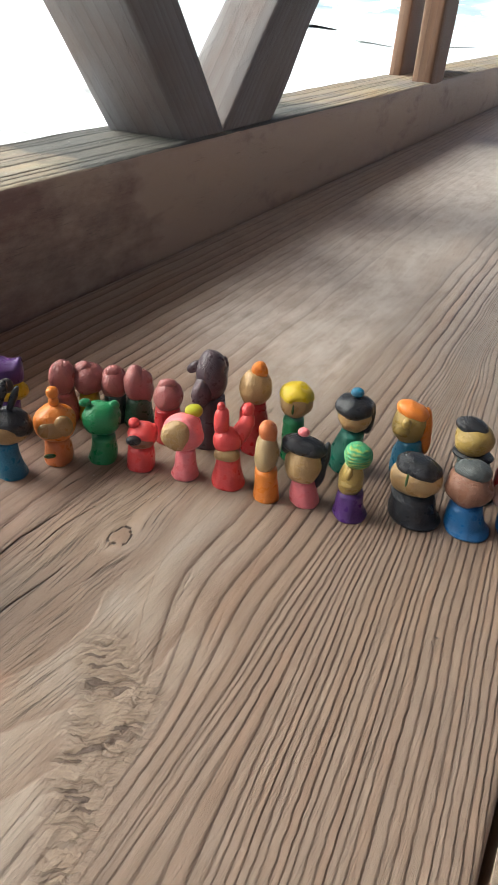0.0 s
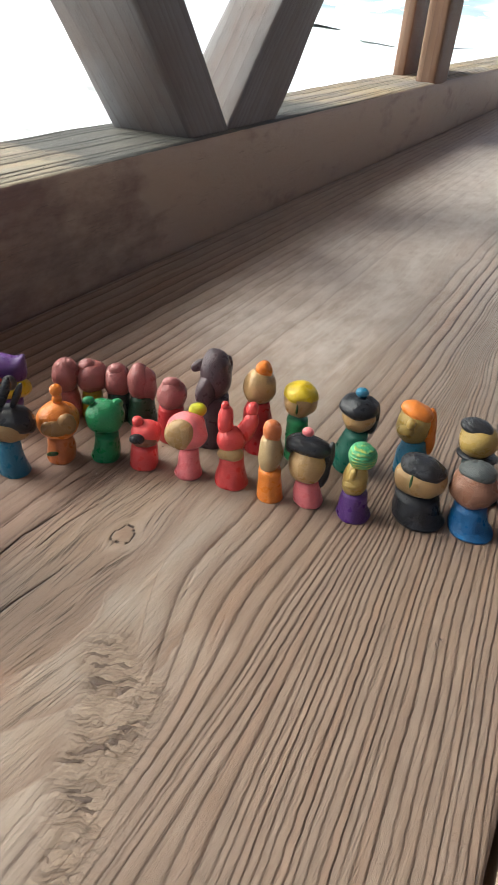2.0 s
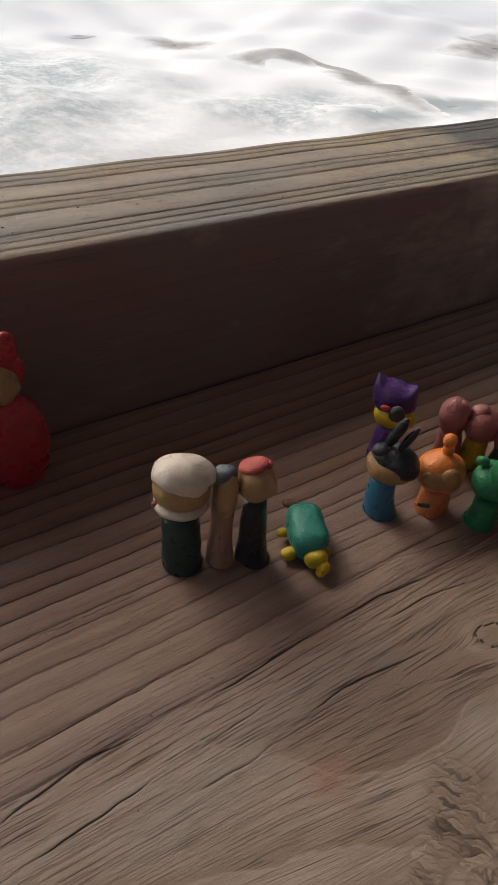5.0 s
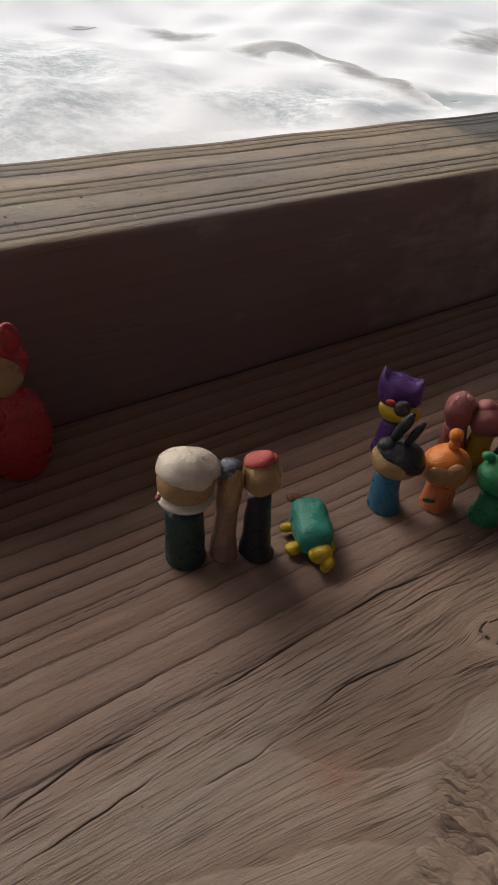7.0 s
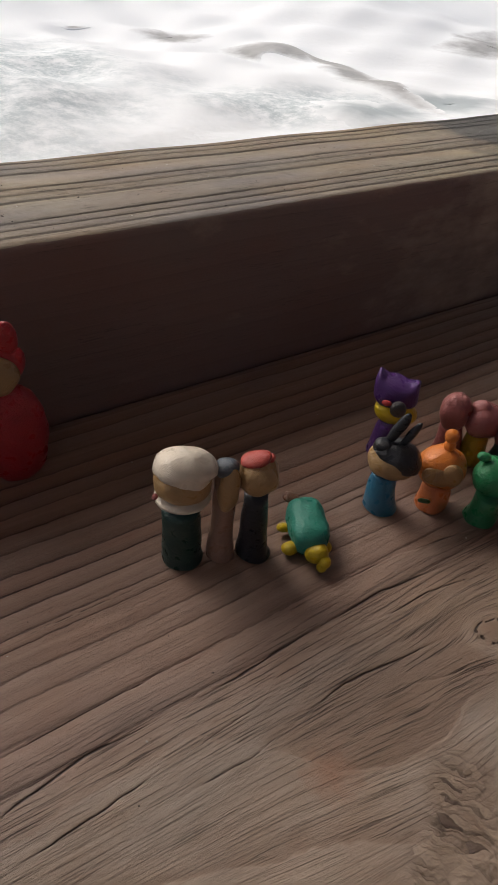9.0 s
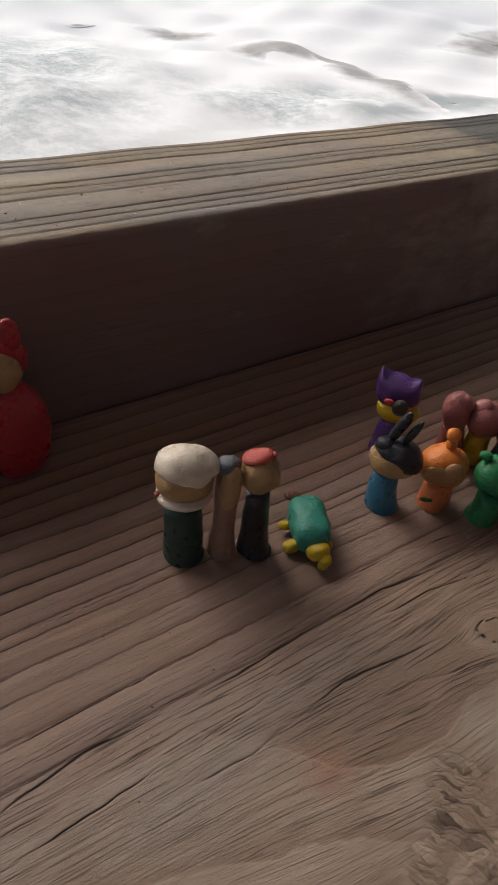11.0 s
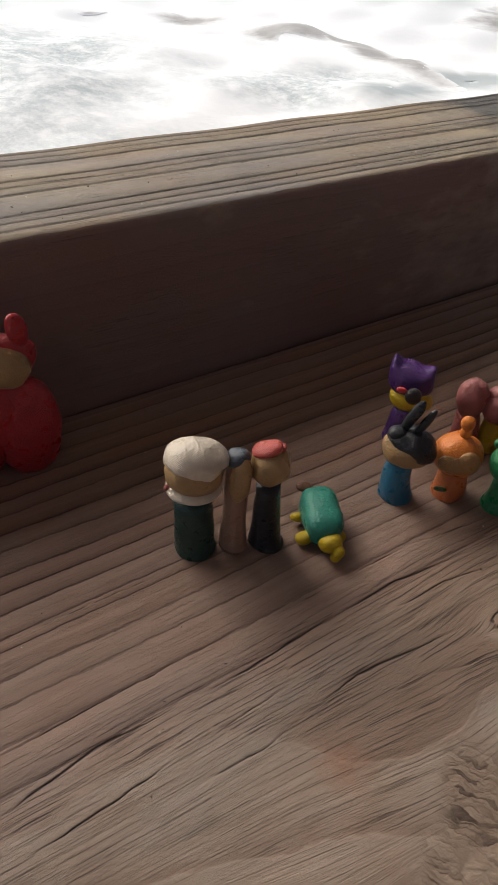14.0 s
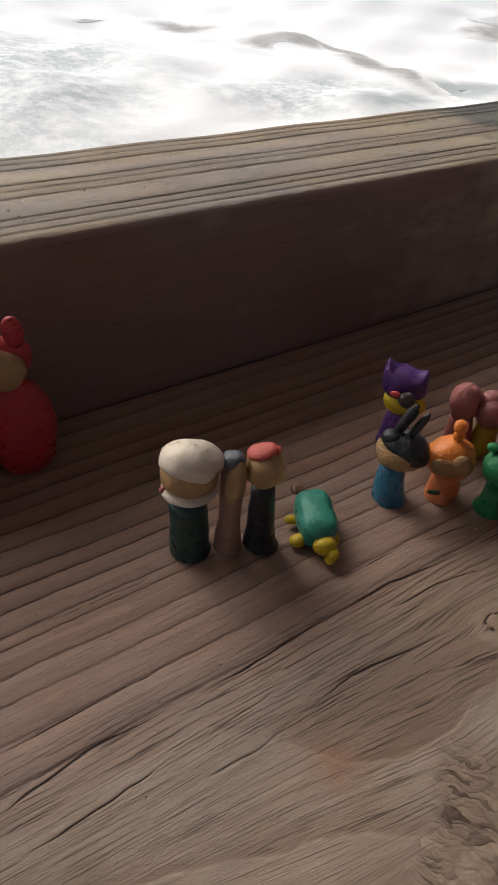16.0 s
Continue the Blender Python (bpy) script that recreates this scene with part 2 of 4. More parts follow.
    gap = n.math("MAXIMUM", times(slivers[0][2], n.grey(slivers[0][0], 0.25, 0.75, 1.0, 0.1)), times(slivers[1][2], 0.3))
    pit = n.grey(slivers[0][0], 0.16, 0.05)
    body = n.mix(times(torn, 0.75), body, n.mix(rise, shade(0.60, 0.55, 0.51), shade(1.04, 1.02, 0.98)))
    body = n.mix(times(torn, n.math("MAXIMUM", times(gap, 0.48), times(pit, 0.7))), body, tuple(0.8 * c for c in dark))
    rust = n.node("VectorMath")
    rust.operation = "DISTANCE"
    n.link(n.coords("Object"), rust.inputs[0])
    rust.inputs[1].default_value = (-0.112, -0.012, 0.0)
    body = n.mix(n.grey(n.math("ADD", rust.outputs["Value"], n.math("MULTIPLY", n.noise(n.coords("Object"), 160, 4), 0.016)), 0.010, 0.022, 0.6, 0.0), body, (0.30, 0.15, 0.09))
    body = n.mix(times(crack, 0.92), body, tuple(0.4 * c for c in dark))

    h = n.math("ADD", n.math("MULTIPLY", fibre, 0.35), n.math("MULTIPLY", streak, 0.25))
    h = n.math("SUBTRACT", h, n.math("MULTIPLY", thin, 0.5))
    h = n.math("SUBTRACT", h, n.math("MULTIPLY", check, 1.0))
    h = n.math("ADD", h, n.math("MULTIPLY", speck, 0.3))
    h = n.math("ADD", h, times(torn, n.math("SUBTRACT", n.math("MULTIPLY", rise, 2.4), n.math("ADD", times(gap, 0.3), times(slivers[0][1], 0.6)))))
    h = n.math("SUBTRACT", h, n.math("MULTIPLY", crack, 0.8))
    n.p.inputs["Specular IOR Level"].default_value = 0.45
    return n.done(body, n.grey(streak, 0.3, 0.7, 0.32, 0.46), h, 0.0012)


def clay(name, color, rough=0.29):
    """Modelling clay with fingerprints, smears and small pits."""
    n = Nodes("clay_" + name)
    c = n.coords("Object")
    big, small = n.noise(c, 120, 4, 0.6), n.noise(c, 800, 4, 0.65)
    lines = n.node("TexWave")
    lines.wave_type, lines.bands_direction = "BANDS", "DIAGONAL"
    lines.inputs["Scale"].default_value, lines.inputs["Distortion"].default_value, lines.inputs["Detail"].default_value = 520, 7, 1.5
    n.link(c, lines.inputs["Vector"])
    print_mark = n.math("MULTIPLY", lines.outputs["Fac"], n.grey(n.noise(c, 75, 2), 0.5, 0.62))
    dirt = n.grey(n.noise(c, 360, 5, 0.7), 0.655, 0.72)
    col = n.mix(n.grey(big, 0.3, 0.7), color, tuple(min(1.0, 0.8 * x + 0.004) for x in color))
    col = n.mix(n.math("MULTIPLY", dirt, 0.45), col, tuple(0.25 * x + 0.008 for x in color))
    h = n.math("ADD", n.math("MULTIPLY", big, 1.0), n.math("ADD", n.math("MULTIPLY", small, 0.5), n.math("MULTIPLY", print_mark, 0.16)))
    n.p.inputs["Specular IOR Level"].default_value = 0.5
    return n.done(col, n.grey(big, 0.3, 0.7, rough - 0.08, rough + 0.14), h, 0.0011)


PLANK = wood("weathered_plank", (0.405, 0.312, 0.236), (0.094, 0.058, 0.044), (0.325, 0.285, 0.252), 0.7, 0.34, 0.0014)
PLANK_NEAR = knotty_wood("weathered_plank_knotty", (0.350, 0.270, 0.206), (0.094, 0.058, 0.044))
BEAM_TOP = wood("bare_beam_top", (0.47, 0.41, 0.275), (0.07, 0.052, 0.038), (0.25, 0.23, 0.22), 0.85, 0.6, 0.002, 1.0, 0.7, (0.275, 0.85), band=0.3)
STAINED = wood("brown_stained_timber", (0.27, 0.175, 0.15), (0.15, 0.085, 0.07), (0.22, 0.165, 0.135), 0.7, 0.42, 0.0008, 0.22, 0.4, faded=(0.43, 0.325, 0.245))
BRACE = wood("grey_brown_timber", (0.165, 0.14, 0.132), (0.085, 0.066, 0.062), (0.19, 0.19, 0.20), 0.9, 0.5, 0.0008, 0.4, 0.4)
POST = wood("orange_brown_timber", (0.20, 0.115, 0.066), (0.09, 0.048, 0.03), (0.19, 0.12, 0.085), 0.4, 0.5, 0.0007, 0.5, 0.4)

CLAY = {k: clay(k, v) for k, v in {
    "blue": (0.025, 0.17, 0.29), "blue_deep": (0.012, 0.11, 0.29), "skin": (0.43, 0.275, 0.12), "skin_pale": (0.40, 0.29, 0.15),
    "skin_yellow": (0.36, 0.25, 0.07), "skin_pink": (0.5, 0.33, 0.28), "black": (0.016, 0.018, 0.023), "orange": (0.72, 0.215, 0.03),
    "orange_red": (0.6, 0.18, 0.06), "brown": (0.34, 0.19, 0.07), "brown_red": (0.22, 0.105, 0.065), "moss": (0.05, 0.11, 0.035), "green": (0.018, 0.22, 0.075),
    "red": (0.66, 0.065, 0.065), "red_cap": (0.5, 0.085, 0.065), "crimson": (0.42, 0.022, 0.028), "pink": (0.78, 0.2, 0.22), "lime": (0.5, 0.5, 0.02),
    "purple": (0.08, 0.025, 0.16), "yellow": (0.62, 0.45, 0.01), "yellow_deep": (0.42, 0.29, 0.01), "grey": (0.07, 0.08, 0.08), "grey_dark": (0.04, 0.035, 0.035),
    "slate": (0.09, 0.11, 0.13), "maroon": (0.36, 0.125, 0.118), "rose": (0.4, 0.12, 0.11), "teal_dark": (0.02, 0.055, 0.055), "teal": (0.015, 0.15, 0.105),
    "teal_shell": (0.03, 0.26, 0.19), "green_dark": (0.015, 0.06, 0.03), "green_deep": (0.012, 0.052, 0.044), "plum": (0.075, 0.05, 0.06), "cream": (0.74, 0.66, 0.53), "tan_pink": (0.36, 0.22, 0.155)}.items()}


def swirl_clay():
    n = Nodes("clay_swirl", 0.5)
    w = n.node("TexWave")
    w.wave_type, w.bands_direction = "BANDS", "Z"
    w.inputs["Scale"].default_value, w.inputs["Distortion"].default_value, w.inputs["Detail Scale"].default_value = 170, 4, 1.5
    n.link(n.coords("Object"), w.inputs["Vector"])
    band = n.math("MULTIPLY", w.outputs["Fac"], n.grey(n.noise(n.coords("Object"), 90, 2), 0.42, 0.58))
    return n.done(n.mix(band, (0.05, 0.29, 0.13), (0.46, 0.42, 0.06)), None, n.math("ADD", n.math("MULTIPLY", w.outputs["Fac"], 0.4), n.noise(n.coords("Object"), 400, 4)), 0.001)


CLAY["swirl"] = swirl_clay()


def snow_material():
    """Old snow, wet and coarse in two hollows."""
    n = Nodes("old_snow", 0.85)
    c = n.coords("Object")
    a, b, grain = n.noise(c, 0.8, 5, 0.65), n.noise(c, 9.0, 6, 0.72), n.noise(c, 30.0, 3, 0.7)
    where = n.node("SeparateXYZ")
    n.link(c, where.inputs[0])
    wet = None
    for x, y, rx, ry in ((0.9, 4.6, 1.3, 1.7), (2.65, 3.45, 0.75, 0.4)):
        dx = n.math("MULTIPLY", n.math("SUBTRACT", where.outputs[0], x), 1 / rx)
        dy = n.math("MULTIPLY", n.math("SUBTRACT", where.outputs[1], y), 1 / ry)
        d = n.math("ADD", n.math("POWER", dx, 2.0), n.math("POWER", dy, 2.0))
        d = n.math("ADD", d, n.math("MULTIPLY", n.math("SUBTRACT", a, 0.5), 4.0))
        spot = n.grey(d, 0.2, 1.5, 1.0, 0.0)
        wet = spot if wet is None else n.math("MAXIMUM", wet, spot)
    slush = n.math("MULTIPLY", wet, n.grey(b, 0.36, 0.58))
    col = n.mix(slush, (0.93, 0.97, 0.965), (0.52, 0.60, 0.605))
    col = n.mix(n.math("MULTIPLY", wet, n.grey(grain, 0.5, 0.66, 0.0, 0.6)), col, (0.95, 0.99, 0.98))
    n.p.inputs["Specular IOR Level"].default_value = 0.2
    return n.done(col, None, n.math("ADD", a, n.math("MULTIPLY", b, 0.3)), 0.02)


def plain(name, color, second, scale, rough=0.8, relief=0.01):
    n = Nodes(name, rough)
    f = n.noise(n.coords("Object"), scale, 5, 0.6)
    return n.done(n.mix(n.grey(f, 0.35, 0.65), color, second), None, f, relief)


def in_snow(name, color, second, scale):
    """Stone, ice, far ground or a painted shade strip that the snow thins out over, so that its rim is half covered."""
    n = Nodes(name, 0.95)
    n.p.inputs["Specular IOR Level"].default_value = 0.1
    rim = n.node("UVMap")
    rim.uv_map = "grain"
    sep = n.node("SeparateXYZ")
    n.link(rim.outputs[0], sep.inputs[0])
    f = n.noise(n.coords("Object"), scale, 5, 0.6)
    bare = n.grey(n.math("ADD", sep.outputs[0], n.math("MULTIPLY", n.math("SUBTRACT", f, 0.5), 0.9)), 0.35, 0.95, 1.0, 0.0)
    return n.done(n.mix(bare, (0.93, 0.97, 0.965), n.mix(n.grey(f, 0.35, 0.65), color, second)), None, f, 0.01)


SNOW = snow_material()
ROCK_AND_SHADE = in_snow("wet_grey_stone_and_shade", (0.42, 0.43, 0.42), (0.56, 0.57, 0.55), 4.0)
ICE = in_snow("grey_ice", (0.46, 0.52, 0.53), (0.56, 0.62, 0.62), 2.0)
FAR = plain("frosted_woods", (0.24, 0.33, 0.37), (0.5, 0.58, 0.62), 0.35)
FAR_PATCH = in_snow("blue_grey_far_patch", (0.33, 0.42, 0.45), (0.42, 0.5, 0.53), 0.25)
# for the unseen roof and deck, light enough to bounce fill
BOARDS = plain("brown_boards", (0.17, 0.12, 0.085), (0.25, 0.18, 0.13), 9.0)


# ---- shape helpers ----
def mesh_object(name, verts, faces, material=None, uv=None, smooth=True):
    me = bpy.data.meshes.new(name)
    me.from_pydata([tuple(v) for v in verts], [], faces)
    if uv is not None:
        idx = np.zeros(len(me.loops), dtype=np.int32)
        me.loops.foreach_get("vertex_index", idx)
        for key, values in (uv if isinstance(uv, dict) else {"grain": uv}).items():
            layer = me.uv_layers.new(name=key)
            layer.data.foreach_set("uv", np.asarray(values, dtype=np.float32)[idx].ravel())
    if material:
        me.materials.append(material)
    me.polygons.foreach_set("use_smooth", [smooth] * len(me.polygons))
    return new(name, me)


def grid_faces(nu, nv, close=False):
    return [(i * nv + j, (i + 1) * nv + j, (i + 1) * nv + (j + 1) % nv, i * nv + (j + 1) % nv)
            for i in range(nu - 1) for j in range(nv if close else nv - 1)]


def waves(a, b, seed, count=6, low=1.0, high=6.0):
    """A smooth random field of a and b, about -1 to 1."""
    rng = np.random.RandomState(seed)
    f = np.zeros_like(a)
    for _ in range(count):
        k, th, ph = rng.uniform(low, high), rng.uniform(0, 6.283), rng.uniform(0, 6.283)
        f += np.sin(k * (a * np.cos(th) + b * np.sin(th)) * 6.283 + ph)
    return f / count ** 0.5 / 1.2


def timber(name, length, width, depth, material, seed, rings=9.0, step=0.02):
    """A sawn timber along local x from 0 to length, y 0 to depth, z 0 to width, with worn edges and a slightly wavy face."""
    nx = max(4, int(length / step))
    r = 0.005
    ring = []
    for cy, cz, a0 in ((r, r, 180), (depth - r, r, 270), (depth - r, width - r, 0), (r, width - r, 90)):
        ring += [(cy + r * math.cos(radians(a0 + a)), cz + r * math.sin(radians(a0 + a))) for a in (0, 45, 90)]
    full = []
    for k, (p, q) in enumerate(zip(ring, ring[1:] + ring[:1])):
        full.append(p)
        d = math.dist(p, q)
        for m in range(1, 4 if d > 0.03 else 1):
            full.append((p[0] + (q[0] - p[0]) * m / 4, p[1] + (q[1] - p[1]) * m / 4))
    sec = np.array(full)
    x = np.linspace(0, length, nx)
    a, k = np.meshgrid(x, np.arange(len(sec)), indexing="ij")
    wob = waves(a, k * 0.03, seed, 6, 1, 7) * 0.0012
    cy, cz = depth / 2, width / 2
    y, z = sec[:, 0][None, :] + 0 * a, sec[:, 1][None, :] + 0 * a
    ry, rz = y - cy, z - cz
    y, z = y + np.sign(ry) * wob, z + np.sign(rz) * wob * 0.8
    p = (y * 0.55 + z + 0.06 * (y - cy) * a) / (rings / 1000) + 0.6 * waves(a * 0.35, z * 4, seed + 1)
    v = np.stack([a, y, z], -1).reshape(-1, 3)
    faces = grid_faces(nx, len(sec), True)
    m = len(sec)
    faces += [tuple(range(m)), tuple(range((nx - 1) * m, nx * m))[::-1]]
    return mesh_object(name, v, faces, material, np.stack([a, p * 0.01], -1).reshape(-1, 2))


# ---- the bridge: planks, beam, braces, post ----
BEAM_Y, BEAM_BACK, GAP_Y = 0.25, 0.392, -0.2225


def ease(t):
    t = np.clip(t, 0, 1)
    return t * t * (3 - 2 * t)


def year_lines():
    """Where the year lines cross the plank: outwards from its heart on one side and on the other."""
    rng = np.random.RandomState(3)
    up = [0.044, 0.061, 0.077, 0.089, 0.103, 0.109, 0.121, 0.132, 0.142, 0.157]
    while up[-1] < 0.27:
        up.append(up[-1] + rng.uniform(0.009, 0.014))
    down = [0.030, 0.047, 0.060, 0.073, 0.083, 0.0925, 0.101]
    while down[-1] < 0.26:
        down.append(down[-1] + 0.0038 * rng.uniform(0.65, 1.4))
    return np.array(up), np.array(down)


YEARS_UP, YEARS_DOWN = year_lines()


def ring_count(x, y, seed):
    """The year-ring count of the knotty plank; whole numbers are the year lines, and the heart between them has none."""
    p = y + 0.0016 * waves(x * 0.5, y, seed, 7, 0.6, 3.0) + 0.0008 * waves(x * 1.6, y * 3, seed + 1, 7, 1, 6) + 0.0004 * waves(x, y * 1.5, seed + 4, 9, 6, 22) + 0.00018 * waves(x, y * 1.5, seed + 2, 12, 30, 90)
    p = p + 0.0005 * waves(x, y * 1.2, seed + 6, 8, 4, 11) * ease((x - 0.15) / 0.1)
    heart = -0.030 - 0.034 * ease(0.05 - x / 0.11) * ease((0.20 + x) / 0.06 + 1)
    p = np.where((p < heart) & (p > -0.105), -0.030 - 0.075 * (p - heart) / (-0.105 - heart), np.where(p < heart, p, np.where(p < 0, p * -0.030 / heart, p)))
    p = p - 0.09 * np.clip(x, -0.15, 0.5) * ease((-0.105 - p) / 0.03)
    up = -np.interp(p, YEARS_UP, np.arange(len(YEARS_UP)))
    down = 40.0 + np.interp(-p, YEARS_DOWN, np.arange(len(YEARS_DOWN)))
    return np.where(p >= YEARS_UP[0], up, np.where(p <= -YEARS_DOWN[0], down, 0.12))


def flow(x, y, seed):
    """The run of the fibres: y, swept past the knot and arched over the heart."""
    sweep = 0.012 * np.exp(-((x - 0.50) / 0.14) ** 2 - (y / 0.09) ** 2)
    arch = 0.16 * np.clip(-0.06 - x, 0, 0.2) * np.exp(-((y + 0.02) / 0.03) ** 2)
    return y + 0.0025 * waves(x * 0.35, y * 1.2, seed, 7, 0.6, 3.0) + 0.0007 * waves(x, y, seed + 5, 7, 4, 14) - 0.00012 * y / (x * x * 0.45 + y * y + 0.00010) + sweep - arch


def along_line(x, *points):
    return np.interp(x, [p[0] for p in points], [p[1] for p in points])


def flakes(x, y, size, seed):
    """Broken chips: each small cell has a height and a slope of its own. Returns the height, about -1 to 1."""
    rng = np.random.RandomState(seed)
    x0, y0 = x.min(), y.min()
    i, j = np.floor((x - x0) / size).astype(int) + 1, np.floor((y - y0) / size).astype(int) + 1
    shape = (i.max() + 3, j.max() + 3)
    ox, oy, lift, sx, sy = rng.rand(*shape), rng.rand(*shape), rng.uniform(-1, 1, shape), rng.normal(size=shape), rng.normal(size=shape)
    best, height = np.full(x.shape, 9.0), np.zeros(x.shape)
    for di in (-1, 0, 1):
        for dj in (-1, 0, 1):
            a, b = i + di, j + dj
            dx, dy = (x - x0) / size - (a - 1 + ox[a, b]), (y - y0) / size - (b - 1 + oy[a, b])
            d = np.hypot(dx * 0.75, dy * 1.2)
            h = lift[a, b] + 0.9 * (sx[a, b] * dx + sy[a, b] * dy)
            closer = d < best
            height = np.where(closer, h, height)
            best = np.where(closer, d, best)
    return height


def skirted(name, a, b, z, maps, material):
    """A plank from its top surface, with sides and an underside."""
    nx, ny = a.shape
    top = np.stack([a, b, z], -1).reshape(-1, 3)
    faces = grid_faces(nx, ny)
    n0 = len(top)
    rim = [i * ny for i in range(nx)] + [(nx - 1) * ny + j for j in range(1, ny)] + [i * ny + ny - 1 for i in range(nx - 2, -1, -1)] + [j for j in range(ny - 2, 0, -1)]
    low = top[rim] * (1, 1, 0) + (0, 0, -0.045)
    m = len(rim)
    faces += [(rim[k], n0 + k, n0 + (k + 1) % m, rim[(k + 1) % m]) for k in range(m)]
    faces.append(tuple(n0 + k for k in range(m)))
    full = {}
    for key, pair in maps.items():
        pair = np.stack(pair, -1).reshape(-1, 2)
        full[key] = np.concatenate([pair, pair[rim] * (1 if key in ("grain", "flow") else 0)])
    return mesh_object(name, np.concatenate([top, low]), faces, material, full)


def plank(name, x_steps, y0, y1, seed):
    y = np.linspace(y0, y1, int((y1 - y0) / 0.004))
    a, b = np.meshgrid(x_steps, y, indexing="ij")
    q = -(b + 0.003 * waves(a * 0.35, b * 1.2, seed, 7, 0.6, 3.0) + 0.0009 * waves(a * 1.6, b * 4, seed + 1, 7, 1, 5)) / 0.0055
    z = 0.0007 * waves(a, b, seed + 3, 6, 0.6, 3) - 0.0022 * np.exp(-np.minimum(b - y0, y1 - b) / 0.0013)
    return skirted(name, a, b, z, {"grain": (a, q * 0.01)}, PLANK)


def knotty_plank(name, x_steps, y0, y1, seed):
    y = np.concatenate([np.arange(y0, -0.03, 0.0006), np.arange(-0.03, 0.066, 0.0004), np.arange(0.066, y1 - 0.0003, 0.0006), [y1]])
    a, b = np.meshgrid(x_steps, y, indexing="ij")
    q = ring_count(a, b, seed)
    f = q - np.floor(q)
    wander = waves(a * 0.5, b, 80, 8, 2, 9)
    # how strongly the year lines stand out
    # flat: the far stretch with painted sheen and weaker year lines
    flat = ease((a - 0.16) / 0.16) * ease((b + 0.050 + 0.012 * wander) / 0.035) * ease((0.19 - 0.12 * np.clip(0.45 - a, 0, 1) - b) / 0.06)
    strength = np.clip((0.95 + 0.3 * waves(a * 0.4, b * 1.5, 79, 8, 1, 8)) * (1 - 0.6 * flat), 0.1, 1.0)
    strength *= 1 - 0.3 * ease((-0.06 - a) / 0.1) * ease((-0.09 - b) / 0.03)
    grow = ease((0.0 - b) / 0.06) * 0.00022 + 0.0002
    z = grow * strength * (np.where(f < 0.86, f / 0.86, (1 - f) / 0.14) - 1) + 0.0007 * waves(a, b, seed + 3, 6, 0.6, 3)
    z += 0.00012 * waves(a, b, 83, 12, 30, 110) * (1 - 0.6 * flat)

    # the knot with its pale collar, and a second, small one
    bend, r = np.arctan2(b, a), np.sqrt((a * 0.74) ** 2 + b ** 2)
    rim_r = 0.0058 + 0.0006 * np.sin(3 * bend + 1) + 0.0004 * np.sin(5 * bend)
    eye = np.exp(-((r - rim_r) / 0.0006) ** 2) * (0.85 + 0.15 * np.sin(2 * bend + 2.2))
    inner = np.exp(-((r - 0.55 * rim_r) / 0.0005) ** 2) * (0.4 + 0.3 * np.sin(4 * bend))
    small = np.exp(-((np.hypot((a - 0.019) * 0.8, b + 0.179) - 0.0026) / 0.0008) ** 2) * (0.7 + 0.3 * np.sin(3 * np.arctan2(b + 0.179, a - 0.019)))
    z += 0.0002 * np.exp(-(r / 0.0045) ** 2) - 0.0005 * eye
    mark = np.maximum(np.maximum(1.35 * eye, 0.5 * inner), 0.8 * small)
    collar = np.exp(-((r - 0.0095) / 0.003) ** 2)

    # the heart: a dark smooth hollow beside the knot, then flat steps down to the torn band
    jag = 0.0016 * waves(a, b, 75, 9, 14, 50) + 0.0005 * waves(a, b, 76, 12, 60, 150)
    step_1 = along_line(a, (-0.15, 0.030), (-0.122, 0.004), (-0.110, -0.015), (-0.088, -0.025), (-0.060, -0.026), (-0.030, -0.019), (0.03, -0.027)) + jag
    step_2 = along_line(a, (-0.26, 0.010), (-0.200, -0.006), (-0.159, -0.022), (-0.125, -0.034), (-0.100, -0.050), (-0.08, -0.07)) + jag
    step_3 = along_line(a, (-0.28, -0.015), (-0.200, -0.027), (-0.158, -0.051), (-0.115, -0.066)) + jag
    over = ease((b - step_1) / 0.0016)
    west = ease((-0.02 - a) / 0.03)
    hollow = over * ease((0.036 - b) / 0.03) * ease((a + 0.145) / 0.03) * ease((0.03 - a) / 0.05)
    heart = 0.85 * hollow * (1 - 0.7 * np.exp(-((b - step_1) / 0.006) ** 2) * ease((-0.10 - a) / 0.01)) * (1 - collar)
    ribbon = np.exp(-((b - along_line(a, (-0.09, -0.030), (-0.04, -0.018), (0.0, -0.022), (0.06, -0.012), (0.12, -0.004))) / 0.006) ** 2) * ease((a + 0.09) / 0.03) * ease((0.14 - a) / 0.05)
    heart = np.maximum(np.maximum(heart, 0.7 * ribbon), 0.75 * np.exp(-(r / 0.0056) ** 6))
    for step in (step_2, step_3):
        heart = np.maximum(heart, 0.8 * west * ease((b - step) / 0.0012) * np.exp(-np.clip(b - step, 0, 1) / 0.010) * ease((step_1 - b) / 0.006))
    z -= 0.0005 * hollow * west + 0.0002 * ribbon
    for step in (step_2, step_3):
        z -= 0.0005 * west * ease((b - step) / 0.0015) * np.exp(-np.clip(b - step, 0, 1) / 0.016)

    bare = west * ease((step_1 - b) / 0.0016) * ease((a + 0.30) / 0.1) * ease((b + 0.10) / 0.02) * (1 - np.clip(1.4 * heart, 0, 1)) * (0.75 + 0.25 * waves(a, b, 84, 8, 6, 30))

    # torn, flaking band
    edge = 0.004 * waves(a, b, 74, 8, 12, 60)
    hi = along_line(a, (-0.26, -0.105), (-0.163, -0.078), (-0.115, -0.053), (-0.073, -0.031), (-0.052, -0.036)) + edge
